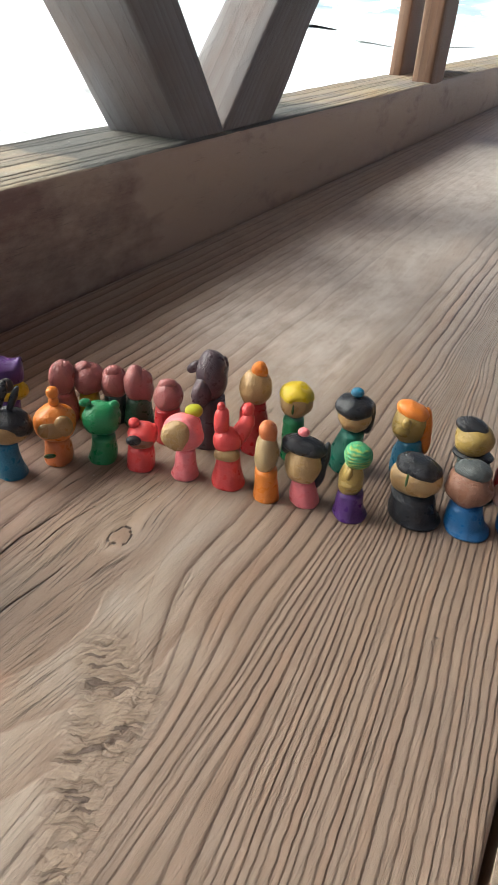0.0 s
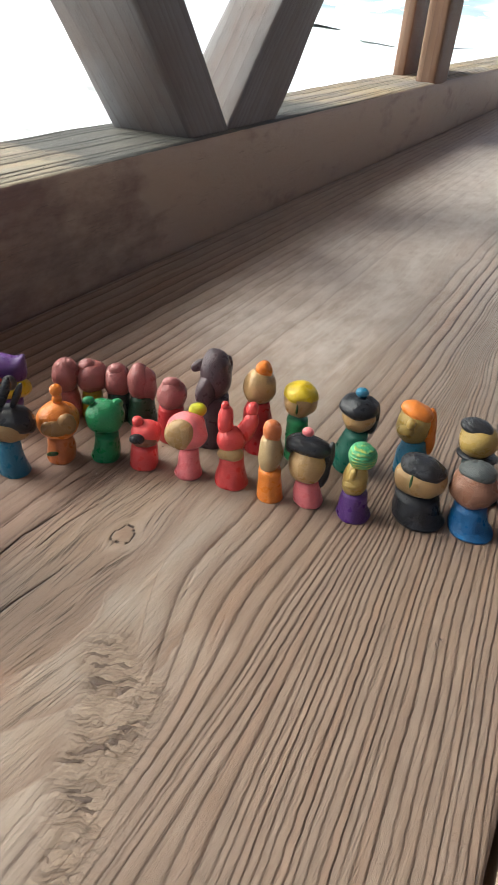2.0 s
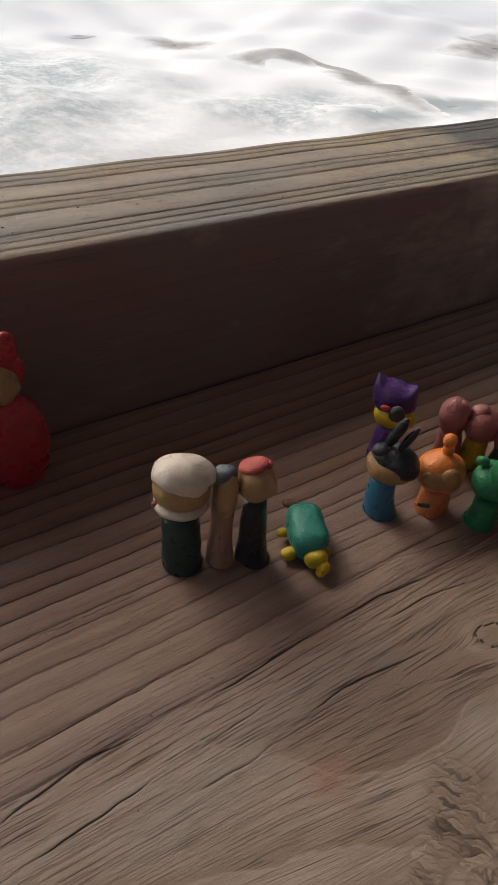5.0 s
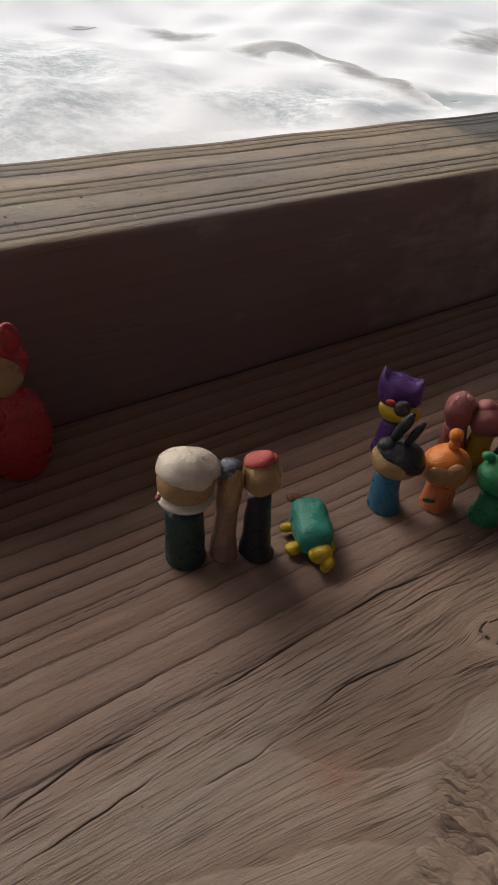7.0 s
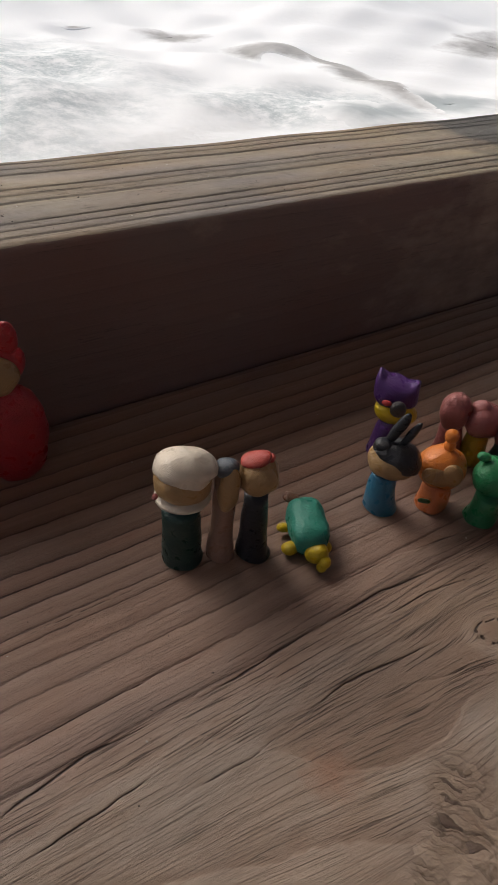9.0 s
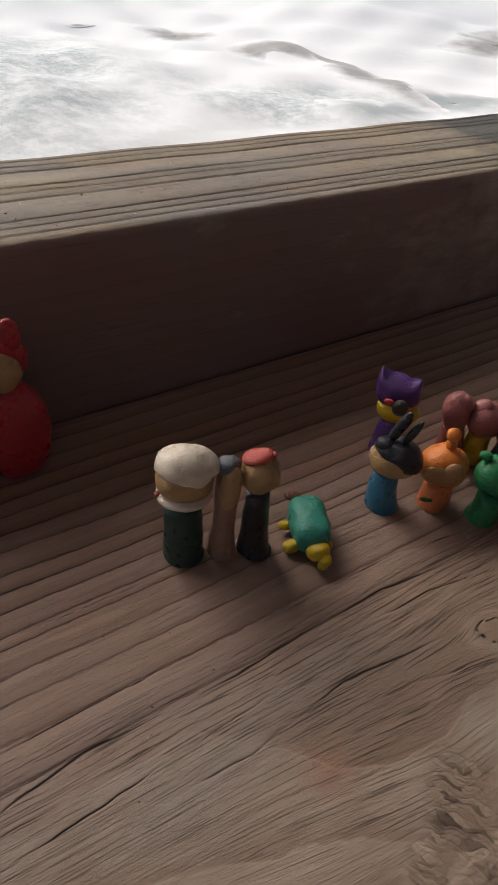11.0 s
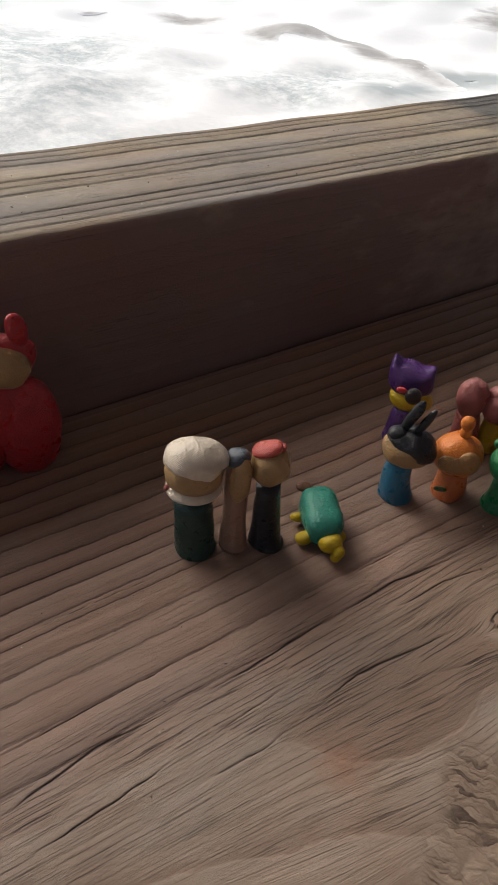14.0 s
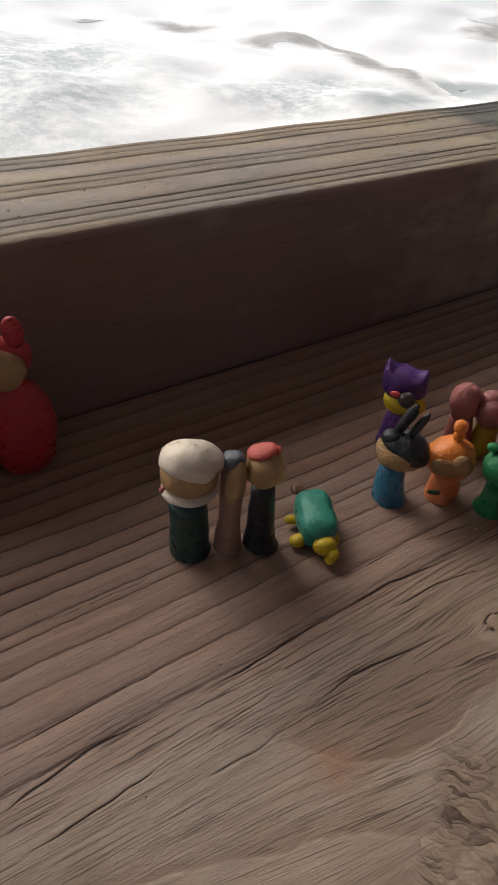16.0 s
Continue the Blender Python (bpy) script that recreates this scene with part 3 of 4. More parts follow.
    lo = along_line(a, (-0.26, -0.110), (-0.149, -0.102), (-0.095, -0.093), (-0.077, -0.084), (-0.063, -0.059), (-0.050, -0.040)) + edge
    torn = ease((hi + 0.003 - b) / 0.012) * ease((b - lo + 0.006) / 0.022) * ease((-0.047 - a) / 0.014) * ease((a + 0.26) / 0.08)
    block = (x_steps > -0.30) & (x_steps < -0.03)
    across, over_grain = 0.55 * a[block] - 0.83 * b[block], 0.83 * a[block] + 0.55 * b[block]
    h1 = flakes(across * 0.5, over_grain, 0.0060, 71)
    t = torn[block]
    z[block] += t * (-0.0005 + 0.00032 * h1)
    crumb = np.exp(-((a[block] + 0.055) / 0.05) ** 2 - ((b[block] + 0.135) / 0.018) ** 2)
    z[block] += 0.00012 * crumb * h1
    z = z - 0.0004 * torn
    # the same roughness far along the heart's edge
    rough = np.exp(-((b + 0.028) / 0.006) ** 2) * ease((a - 0.36) / 0.05) * ease((0.72 - a) / 0.05) * ease(0.5 + waves(a, b, 77, 8, 3, 12))
    mark = np.maximum(mark, 0.6 * rough * ease(waves(a, b * 2, 78, 10, 20, 60)))

    checked = ease((b + 0.022) / 0.012) * ease((0.060 - b) / 0.02) * ease((a + 0.30) / 0.08) * ease((0.10 - a) / 0.06) * over
    checked = np.maximum(checked, 0.6 * ease((-0.03 - a) / 0.03) * ease((step_1 - b) / 0.004) * ease((b - step_2) / 0.006))
    checked = checked * (1 - torn) * (1 - collar) * (1 - ease((0.007 - r) / 0.001))

    # long cracks along the grain
    for k, (w, points) in enumerate((
            (0.00065, ((-0.25, 0.036), (-0.19, 0.0455), (-0.12, 0.043), (-0.03, 0.046), (0.03, 0.038))),
            (0.0004, ((-0.10, 0.060), (-0.006, 0.060), (0.06, 0.050))),
            (0.00065, ((-0.18, 0.012), (-0.136, 0.010), (-0.081, 0.016), (-0.04, 0.011), (-0.015, 0.009))),
            (0.00045, ((-0.066, 0.004), (-0.035, -0.006), (-0.004, -0.011))),
            (0.0005, ((-0.055, 0.034), (-0.009, 0.033), (0.04, 0.024))),
            (0.00045, ((-0.24, 0.021), (-0.15, 0.026), (-0.09, 0.029))),
            (0.0004, ((-0.24, 0.061), (-0.10, 0.0625))),
            (0.0004, ((-0.26, 0.1085), (-0.11, 0.109))),
            (0.0004, ((0.06, -0.046), (0.0, -0.048), (-0.05, -0.062))),
            (0.0004, ((0.05, -0.075), (-0.02, -0.079), (-0.06, -0.087))))):
        points = sorted(points)
        c = along_line(a, *points) + 0.0005 * waves(a, 0 * a + k, 60 + k, 7, 4, 18) + 0.0003 * waves(a, 0 * a + k, 90 + k, 8, 25, 90)
        reach = ease((a - points[0][0]) / 0.03) * ease((points[-1][0] - a) / 0.03) * np.clip(0.75 + 0.45 * waves(a, 0 * a + k, 120 + k, 6, 5, 20), 0.1, 1)
        cut = reach * np.exp(-((b - c) / w) ** 2)
        z -= 0.0006 * cut
        mark = np.maximum(mark, cut)
    z -= 0.0022 * np.exp(-np.minimum(b - y0, y1 - b) / 0.0013)
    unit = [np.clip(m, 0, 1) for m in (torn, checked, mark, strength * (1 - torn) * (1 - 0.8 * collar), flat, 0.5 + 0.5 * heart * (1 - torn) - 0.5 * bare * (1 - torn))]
    return skirted(name, a, b, z, {"grain": (a, q * 0.01), "flow": (a, flow(a, b, seed)), "wear": unit[:2], "mark": unit[2:4], "sheen_heart": unit[4:]}, PLANK_NEAR)


near = np.concatenate([np.arange(-0.7, -0.28, 0.02), np.arange(-0.28, -0.17, 0.0014), np.arange(-0.17, -0.045, 0.0008), np.arange(-0.045, -0.02, 0.0013), np.arange(-0.02, 0.35, 0.0022), np.arange(0.35, 0.9, 0.001), np.arange(0.9, 4.0, 0.03)])
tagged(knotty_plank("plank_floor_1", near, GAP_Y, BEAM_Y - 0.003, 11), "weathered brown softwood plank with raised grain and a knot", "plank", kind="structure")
tagged(plank("plank_floor_2", np.arange(-0.7, 4.0, 0.02), GAP_Y - 0.47, GAP_Y - 0.0045, 23), "weathered brown softwood plank beside a dark gap", "plank", kind="structure")
tagged(plank("plank_floor_3", np.arange(-0.7, 4.0, 0.04), GAP_Y - 0.95, GAP_Y - 0.476, 37), "weathered brown softwood plank", "plank", kind="structure")


def beam_height(x):
    return 0.1140 + 0.0 * x


def sill_beam():
    """The long lower beam: stained face towards the planks, bare weathered top with an uneven arris."""
    x = np.concatenate([np.arange(-0.9, -0.3, 0.02), np.arange(-0.3, 0.8, 0.004), np.arange(0.8, 4.2, 0.02)])
    h = beam_height(x)
    w = 0.0006 * waves(x, 0 * x, 5, 8, 0.7, 9) + 0.0004 * waves(x, 0 * x, 6, 9, 10, 60)
    face = [(-0.06, 0), (0.0, 0), (0.02, 0.0003), (0.045, 0), (0.07, -0.0003), (0.09, 0.0003)]
    ys, zs = [], []
    for z, y in face:
        ys.append(BEAM_Y + y + 0.0008 * waves(x, 0 * x + z * 9, 8, 5, 0.5, 4))
        zs.append(0 * x + z)
    ys.append(BEAM_Y + 0.0006 + 0 * x + np.abs(w) * 0.5), zs.append(h - 0.005 + w)
    ys.append(BEAM_Y + 0.0035 + np.abs(w)), zs.append(h - 0.0008 + w * 0.7)
    tops = np.linspace(0.007, BEAM_BACK - BEAM_Y - 0.006, 84)
    for d in tops:
        ys.append(BEAM_Y + d + 0 * x)
        q = 9.3 - (d + 0.004 * waves(x * 0.5, 0 * x + d * 3, 9, 6, 0.5, 3)) / 0.0165 + 0.4 * np.sin(d * 130)
        f = q - np.floor(q)
        zs.append(h + 0.0007 * np.where(f < 0.86, f / 0.86, (1 - f) / 0.14) - 0.002 * (d / 0.12) ** 2 + 0.0006 * waves(x, 0 * x + d * 4, 10, 6, 2, 9))
    ys.append(BEAM_BACK + w * 0.8), zs.append(h - 0.006 + w)
    ys.append(BEAM_BACK + 0.0005 + 0 * x), zs.append(0 * x - 0.06)
    y, z = np.stack(ys, 1), np.stack(zs, 1)
    a = np.repeat(x[:, None], y.shape[1], 1)
    d = y - BEAM_Y
    row = np.arange(y.shape[1])[None, :] + 0 * a
    q = np.where(row >= 7, 9.3 - (d + 0.004 * waves(a * 0.5, d * 3, 9, 6, 0.5, 3)) / 0.0165 + 0.4 * np.sin(d * 130), (z + 0.003 * waves(a * 0.6, z * 6, 12)) / 0.012)
    v = np.stack([a, y, z], -1).reshape(-1, 3)
    nv = y.shape[1]
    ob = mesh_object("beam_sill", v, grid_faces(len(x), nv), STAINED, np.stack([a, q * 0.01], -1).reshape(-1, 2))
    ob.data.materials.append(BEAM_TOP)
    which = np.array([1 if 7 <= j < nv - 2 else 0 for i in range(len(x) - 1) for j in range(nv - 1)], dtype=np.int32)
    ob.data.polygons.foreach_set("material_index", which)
    return tagged(ob, "long timber beam, brown-stained face and bare weathered top", "beam", kind="structure")


sill_beam()


def placed(ob, m, label, category):
    ob.matrix_world = m
    return tagged(ob, label, category, kind="structure")


def leaning(name, x0, x1, y0, y1, lean, height, material, seed, label, sink=0.006):
    """A timber that stands on the beam between x0 and x1 and leans by lean metres a metre along x."""
    angle = math.atan(lean)
    width = (x1 - x0) * math.cos(angle)
    z0 = beam_height((x0 + x1) / 2) - sink
    ob = timber(name, height, width, y1 - y0, material, seed)
    # local x runs up the timber, local y into the wall, local z across it
    up = Vector((math.sin(angle), 0, math.cos(angle)))
    side = Vector((-math.cos(angle), 0, math.sin(angle)))
    m = Matrix.Identity(4)
    for i, c in enumerate((up, Vector((0, 1, 0)), side)):
        m.col[i][:3] = c
    # slide so that the side through x1 passes the beam top at x1
    m.translation = Vector((x1, y0, z0)) - up * 0.10
    return placed(ob, m, label, "timber")


leaning("brace_1", 0.487, 0.577, 0.262, 0.3725, -0.80, 3.0, BRACE, 41, "grey-brown leaning timber brace")
leaning("brace_2", 0.560, 0.692, 0.2615, 0.340, 0.92, 3.0, BRACE, 52, "grey-brown leaning timber brace with a bare inner side")
leaning("post_1", 1.468, 1.580, 0.2525, 0.297, 0.0, 2.4, POST, 63, "orange-brown square timber post")
leaning("trim_1", 1.575, 1.87, 0.356, 0.384, 0.0, 2.4, POST, 64, "weathered brown board behind the post")

# ---- roof, deck and far side of the covered bridge (behind the camera): unseen, added to shape the light ----
def slab(name, a, b, material, label, category):
    bm = bmesh.new()
    bmesh.ops.create_cube(bm, size=1)
    for v in bm.verts:
        v.co = [a[i] + (b[i] - a[i]) * (v.co[i] + 0.5) for i in range(3)]
    bmesh.ops.bevel(bm, geom=bm.edges[:], offset=0.006, segments=1, affect="EDGES")
    me = bpy.data.meshes.new(name)
    bm.to_mesh(me)
    bm.free()
    me.materials.append(material)
    return tagged(new(name, me), label, category, kind="structure")


# eave drawn far out to block high sky light
slab("ceiling_unseen", (-4.0, -3.0, 2.35), (6.5, 1.9, 2.45), BOARDS, "unseen boarded roof underside, added to cut the high sky light", "roof")
slab("deck_floor_unseen", (-4.0, -2.9, -0.62), (6.5, 0.25, -0.52), BOARDS, "unseen boarded deck, added to close the space and bounce light", "floor")
# height set to hold back fill from the south
slab("wall_south_unseen", (-4.0, -2.95, -0.52), (6.5, -2.85, 1.45), BOARDS, "unseen boarded parapet, added to limit light from behind", "wall")
slab("wall_north_unseen", (-4.0, 0.30, -0.62), (6.5, 0.36, -0.07), BOARDS, "unseen boarded parapet added under the beam", "wall")
slab("beam_head_unseen", (-4.0, 0.26, 2.2), (6.5, 0.38, 2.345), BOARDS, "unseen head beam added under the roof", "beam")


# ---- outside: snow, stones, ice, far woods ----
def lumps(x, y):
    """Coarse, half-melted grains in the two wet hollows."""
    wet = np.exp(-((x - 0.9) / 1.4) ** 4 - ((y - 4.6) / 1.9) ** 4) + np.exp(-((x - 2.65) / 0.8) ** 4 - ((y - 3.45) / 0.5) ** 4)
    return wet * (0.003 * waves(x, y, 85, 14, 2.5, 6) + 0.003 * waves(x, y, 86, 14, 5, 10))


def hills(x, y):
    far = np.clip((np.hypot(x, y) - 14) / 60, 0, 1)
    return -0.75 + 0.10 * waves(x * 0.05, y * 0.05, 81, 8, 1.5, 6) * np.clip(y - 0.6, 0, 1) + 0.03 * waves(x * 0.3, y * 0.3, 82, 8, 1, 5) + far * far * 5.0 + lumps(x, y)


axis_x = np.concatenate([-np.geomspace(900, 8, 24), np.arange(-7.7, -0.8, 0.3), np.arange(-0.8, 7.2, 0.06), np.arange(7.2, 12, 0.25), np.geomspace(12.2, 900, 26)])
axis_y = np.concatenate([-np.geomspace(900, 8, 24), np.arange(-7.7, 2.4, 0.3), np.arange(2.4, 7.0, 0.05), np.arange(7.0, 12, 0.25), np.geomspace(12.2, 900, 26)])
ga, gb = np.meshgrid(axis_x, axis_y, indexing="ij")
tagged(mesh_object("ground", np.stack([ga, gb, hills(ga, gb)], -1).reshape(-1, 3), grid_faces(len(axis_x), len(axis_y)), SNOW), "old wet snow cover with slushy grey patches", "snow", kind="structure")


def far_woods():
    """Frosted conifers beyond the snow field: tapered trunks with drooping, uneven boughs."""
    rng = np.random.RandomState(91)
    verts, faces = [], []
    for _ in range(260):
        x = rng.uniform(48, 110)
        y = rng.uniform(2, 0.6 * x)
        z, h = float(hills(np.array([x]), np.array([y]))[0]) - 0.3, rng.uniform(6, 13)
        n0 = len(verts)
        for k in range(5):
            a = k * 1.2566
            verts += [(x + 0.16 * math.cos(a), y + 0.16 * math.sin(a), z), (x + 0.02 * math.cos(a), y + 0.02 * math.sin(a), z + h)]
        faces += [(n0 + 2 * k, n0 + 2 * ((k + 1) % 5), n0 + 2 * ((k + 1) % 5) + 1, n0 + 2 * k + 1) for k in range(5)]
        for level in np.arange(0.12, 0.97, 0.07):
            for a in rng.uniform(0, 6.283, 6):
                r = (1 - level) * h * 0.2 * rng.uniform(0.6, 1.2) + 0.15
                zz, w = z + level * h, 0.22 * r + 0.08
                c, s = math.cos(a), math.sin(a)
                m = len(verts)
                verts += [(x, y, zz + 0.1), (x + 0.5 * r * c - w * s, y + 0.5 * r * s + w * c, zz - 0.15 * r),
                          (x + r * c, y + r * s, zz - 0.45 * r), (x + 0.5 * r * c + w * s, y + 0.5 * r * s - w * c, zz - 0.15 * r), (x + 0.4 * r * c, y + 0.4 * r * s, zz - 0.3 * r - 0.1)]
                faces += [(m, m + 1, m + 2), (m, m + 2, m + 3), (m, m + 4, m + 1), (m + 1, m + 4, m + 2), (m + 2, m + 4, m + 3), (m + 3, m + 4, m)]
    tagged(mesh_object("far_woods", verts, faces, FAR, smooth=False), "far frosted conifer woods beyond the snow", "woods", kind="stuff")


far_woods()


def patch(name, x, y, rx, ry, turn, material, label, category, seed, height=0.03):
    """A low irregular mound with a ragged outline, lying on the snow."""
    nr, nt = 9, 48
    r, t = np.meshgrid(np.linspace(0.02, 1, nr), np.linspace(0, 2 * np.pi, nt, endpoint=False), indexing="ij")
    edge = 1 + 0.12 * np.sin(3 * t + seed) + 0.08 * np.sin(7 * t + seed * 2) + 0.05 * np.sin(13 * t + seed * 5)
    u, v = r * edge * rx * np.cos(t), r * edge * ry * np.sin(t)
    c, s_ = math.cos(radians(turn)), math.sin(radians(turn))
    px, py = x + u * c - v * s_, y + u * s_ + v * c
    z = hills(px, py) + 0.005 + height * (1 - r ** 2) * (1 + 0.4 * waves(px, py, seed, 6, 1, 5)) - 0.008 * (r > 0.99)
    v3 = np.stack([px, py, z], -1).reshape(-1, 3)
    return tagged(mesh_object(name, v3, grid_faces(nr, nt, True) + [tuple(range(nt))[::-1]], material, np.stack([r, t], -1).reshape(-1, 2)), label, category, kind="structure")


# a broad blue-grey patch added over the far snow
patch("far_patch_1", 38, 11.5, 21, 8.5, 14, FAR_PATCH, "blue-grey patch of ground beyond the snow", "pond", 2, 0.02)
patch("ice_1", 3.05, 3.15, 0.46, 0.34, 8, ICE, "smooth grey ice patch in the snow", "ice", 3, 0.001)
patch("ice_2", 3.74, 3.15, 0.40, 0.36, 20, ICE, "smooth grey ice patch in the snow", "ice", 9, 0.001)


def shade_strip(name, p0, p1, p2, w0, w1, material, label, category, seed, height=0.006):
    """A bent strip laid on the snow, its grey standing in for the shade of a snow edge."""
    nu, nv = 40, 13
    u, v = np.meshgrid(np.linspace(0, 1, nu), np.linspace(-1, 1, nv), indexing="ij")
    p = [(1 - u) ** 2 * p0[i] + 2 * u * (1 - u) * p1[i] + u * u * p2[i] for i in (0, 1)]
    w = (w0 + (w1 - w0) * u) * (1 + 0.3 * waves(u * 0.5, v * 0.1, seed, 6, 2, 9))
    px, py = p[0], p[1] + v * w
    rim = np.maximum(np.abs(v), np.abs(2 * u - 1) ** 6)
    z = hills(px, py) + 0.005 + height * (1 - rim ** 2) - 0.008 * (rim > 0.98)
    return tagged(mesh_object(name, np.stack([px, py, z], -1).reshape(-1, 3), grid_faces(nu, nv), material, np.stack([rim, u], -1).reshape(-1, 2)), label, category, kind="structure")


# shadow band along a snow edge, painted as a grey strip
shade_strip("snow_edge_shade_1", (3.45, 5.25), (4.75, 5.55), (3.40, 3.35), 0.30, 0.60, ROCK_AND_SHADE, "grey strip in a bow on the snow, standing in for snow-edge shade", "stone", 4, 0.001)
patch("stone_4", 3.40, 6.15, 0.36, 0.34, -20, ROCK_AND_SHADE, "brown wet stone showing through the snow", "stone", 7, 0.001)
patch("stone_5", 6.3, 4.9, 0.85, 0.55, 25, ROCK_AND_SHADE, "grey stone edge in the snow", "stone", 12, 0.001)
patch("stone_6", 2.75, 6.75, 0.14, 0.05, 0, ROCK_AND_SHADE, "small brown stone showing through the snow", "stone", 15, 0.001)


def wobble(p, seed, amount):
    """Finger-pressed unevenness, in millimetres."""
    rng = np.random.RandomState(seed)
    d = np.zeros(len(p))
    for _ in range(7):
        k = rng.normal(size=3)
        k *= rng.uniform(0.12, 0.5) / np.linalg.norm(k)
        d += np.sin(p @ k * 1.6 + rng.uniform(0, 6.28))
    return d[:, None] * amount / 2.6


def ball_points(nu=30, nv=18):
    th = np.linspace(0, 2 * np.pi, nu, endpoint=False)
    ph = np.linspace(-np.pi / 2 + 0.05, np.pi / 2 - 0.05, nv)
    p, t = np.meshgrid(ph, th, indexing="ij")
    return np.stack([np.cos(p) * np.cos(t), np.cos(p) * np.sin(t), np.sin(p)], -1).reshape(-1, 3), nu, nv


def tilt_matrix(deg):
    a = radians(deg)
    return np.array([[math.cos(a), 0, math.sin(a)], [0, 1, 0], [-math.sin(a), 0, math.cos(a)]])


def lump(part, seed):
    """Points in millimetres and faces of one pressed-on lump of clay."""
    kind = part[0]
    if kind == "turned":
        prof, dr = np.array(part[2]), part[3]
        n, nu = 16, 32
        s = np.linspace(0, len(prof) - 1, n)
        k = np.arange(len(prof))
        cx, cz, cr = (np.interp(s, k, prof[:, i]) for i in range(3))
        for _ in range(2):
            cx[2:-1] = (cx[1:-2] + 2 * cx[2:-1] + cx[3:]) / 4
            cr[2:-1] = (cr[1:-2] + 2 * cr[2:-1] + cr[3:]) / 4
        th = np.linspace(0, 2 * np.pi, nu, endpoint=False)
        v = np.stack([cx[:, None] + cr[:, None] * np.cos(th), cr[:, None] * np.sin(th) * dr, cz[:, None] + 0 * th], -1)
        v = v.reshape(-1, 3)
        w = wobble(v, seed, 0.35)
        axis_xy = np.repeat(np.stack([cx, 0 * cx], -1), nu, 0)
        out = v[:, :2] - axis_xy
        v[:, :2] += out / (np.linalg.norm(out, axis=1, keepdims=True) + 1e-6) * w
        faces = grid_faces(n, nu, True)
        faces += [tuple(range(nu))[::-1], tuple(range((n - 1) * nu, n * nu))]
        return v, faces
    p, nu, nv = ball_points()
    c, r, tilt = np.array(part[2]), np.array(part[3]), part[4]
    grow = np.ones(len(p))
    if kind == "cap":
        nrm = np.array(part[5], dtype=float)
        nrm /= np.linalg.norm(nrm)
        side = p @ nrm - part[6] + 0.07 * np.sin(p[:, 0] * 5 + seed) + 0.04 * np.sin(p[:, 1] * 9 + p[:, 0] * 4)
        e = np.clip((side + 0.06) / 0.16, 0, 1)
        grow = 0.88 + (part[7] - 0.88) * e * e * (3 - 2 * e)
    q = np.sign(p) * np.abs(p) ** {"block": 0.72, "crown": 0.7}.get(kind, 0.94)
    if kind == "crown":                                         # a flat-topped hood drawn up into two points
        up = np.clip(q[:, 2], 0, 1)
        q[:, 2] += up * ((1.4 - 0.35 * np.sign(q[:, 0])) * np.abs(q[:, 0]) ** 4 - 0.22)
        q[:, 1] *= 1 - 0.35 * up * np.abs(q[:, 0])
    v = q * r * grow[:, None]
    v += p * wobble(v + c, seed, min(0.5, 0.06 * r.min() + 0.06))
    v = v @ tilt_matrix(tilt).T + c
    faces = [tuple(reversed(f)) for f in grid_faces(nv, nu, True)]
    faces += [tuple(range(nu))[::-1], tuple(range((nv - 1) * nu, nv * nu))]
    return v, faces


def figurine(label, x, y, turn, lumps, seed, group="clay figurines"):
    verts, faces, slots, names = [], [], [], []
    for i, part in enumerate(lumps):
        if part[0] != "cap":
            own = seed * 10 + i
        v, f = lump(part, own)
        base = sum(len(a) for a in verts)
        verts.append(v / 1000)
        faces += [tuple(base + k for k in q) for q in f]
        if part[1] not in names:
            names.append(part[1])
        slots += [names.index(part[1])] * len(f)
    v = np.concatenate(verts)
    v[:, 2] = np.maximum(v[:, 2], 0.0)
    ob = mesh_object("clay_figurine", v, faces)
    for n in names:
        ob.data.materials.append(CLAY[n])
    ob.data.polygons.foreach_set("material_index", np.array(slots, dtype=np.int32))
    bm = bmesh.new()
    bm.from_mesh(ob.data)
    bmesh.ops.recalc_face_normals(bm, faces=bm.faces[:])
    bm.to_mesh(ob.data)
    bm.free()
    ob.matrix_world = pose(x, y, -0.0006, 0, 0, turn)
    return tagged(ob, label, "figurine", group)


figurine("blue-bodied clay figurine with black hair and two long ears", 0.0129, 0.0924, -53, [
    ("turned", "blue", [(0.0, 0.0, 8.9), (0.0, 1.1, 9.6), (-1.9, 11.2, 8.3), (-2.5, 24.7, 6.9)], 1.00),
    ("ball", "skin", (0.0, 0.0, 34.7), (14.1, 11.0, 11.0), 0),
    ("cap", "black", (0.0, 0.0, 34.7), (14.1, 11.0, 11.0), 0, (0.45, 0.2, 0.85), 0, 1.1),
    ("ball", "black", (-6.9, -3.0, 44.3), (5.1, 5.0, 4.2), 0),
    ("ball", "black", (-1.5, 0.0, 55.6), (3.0, 2.7, 11.1), 20),
    ("ball", "black", (5.4, 0.0, 53.4), (2.4, 2.1, 9.7), 22)], 1)
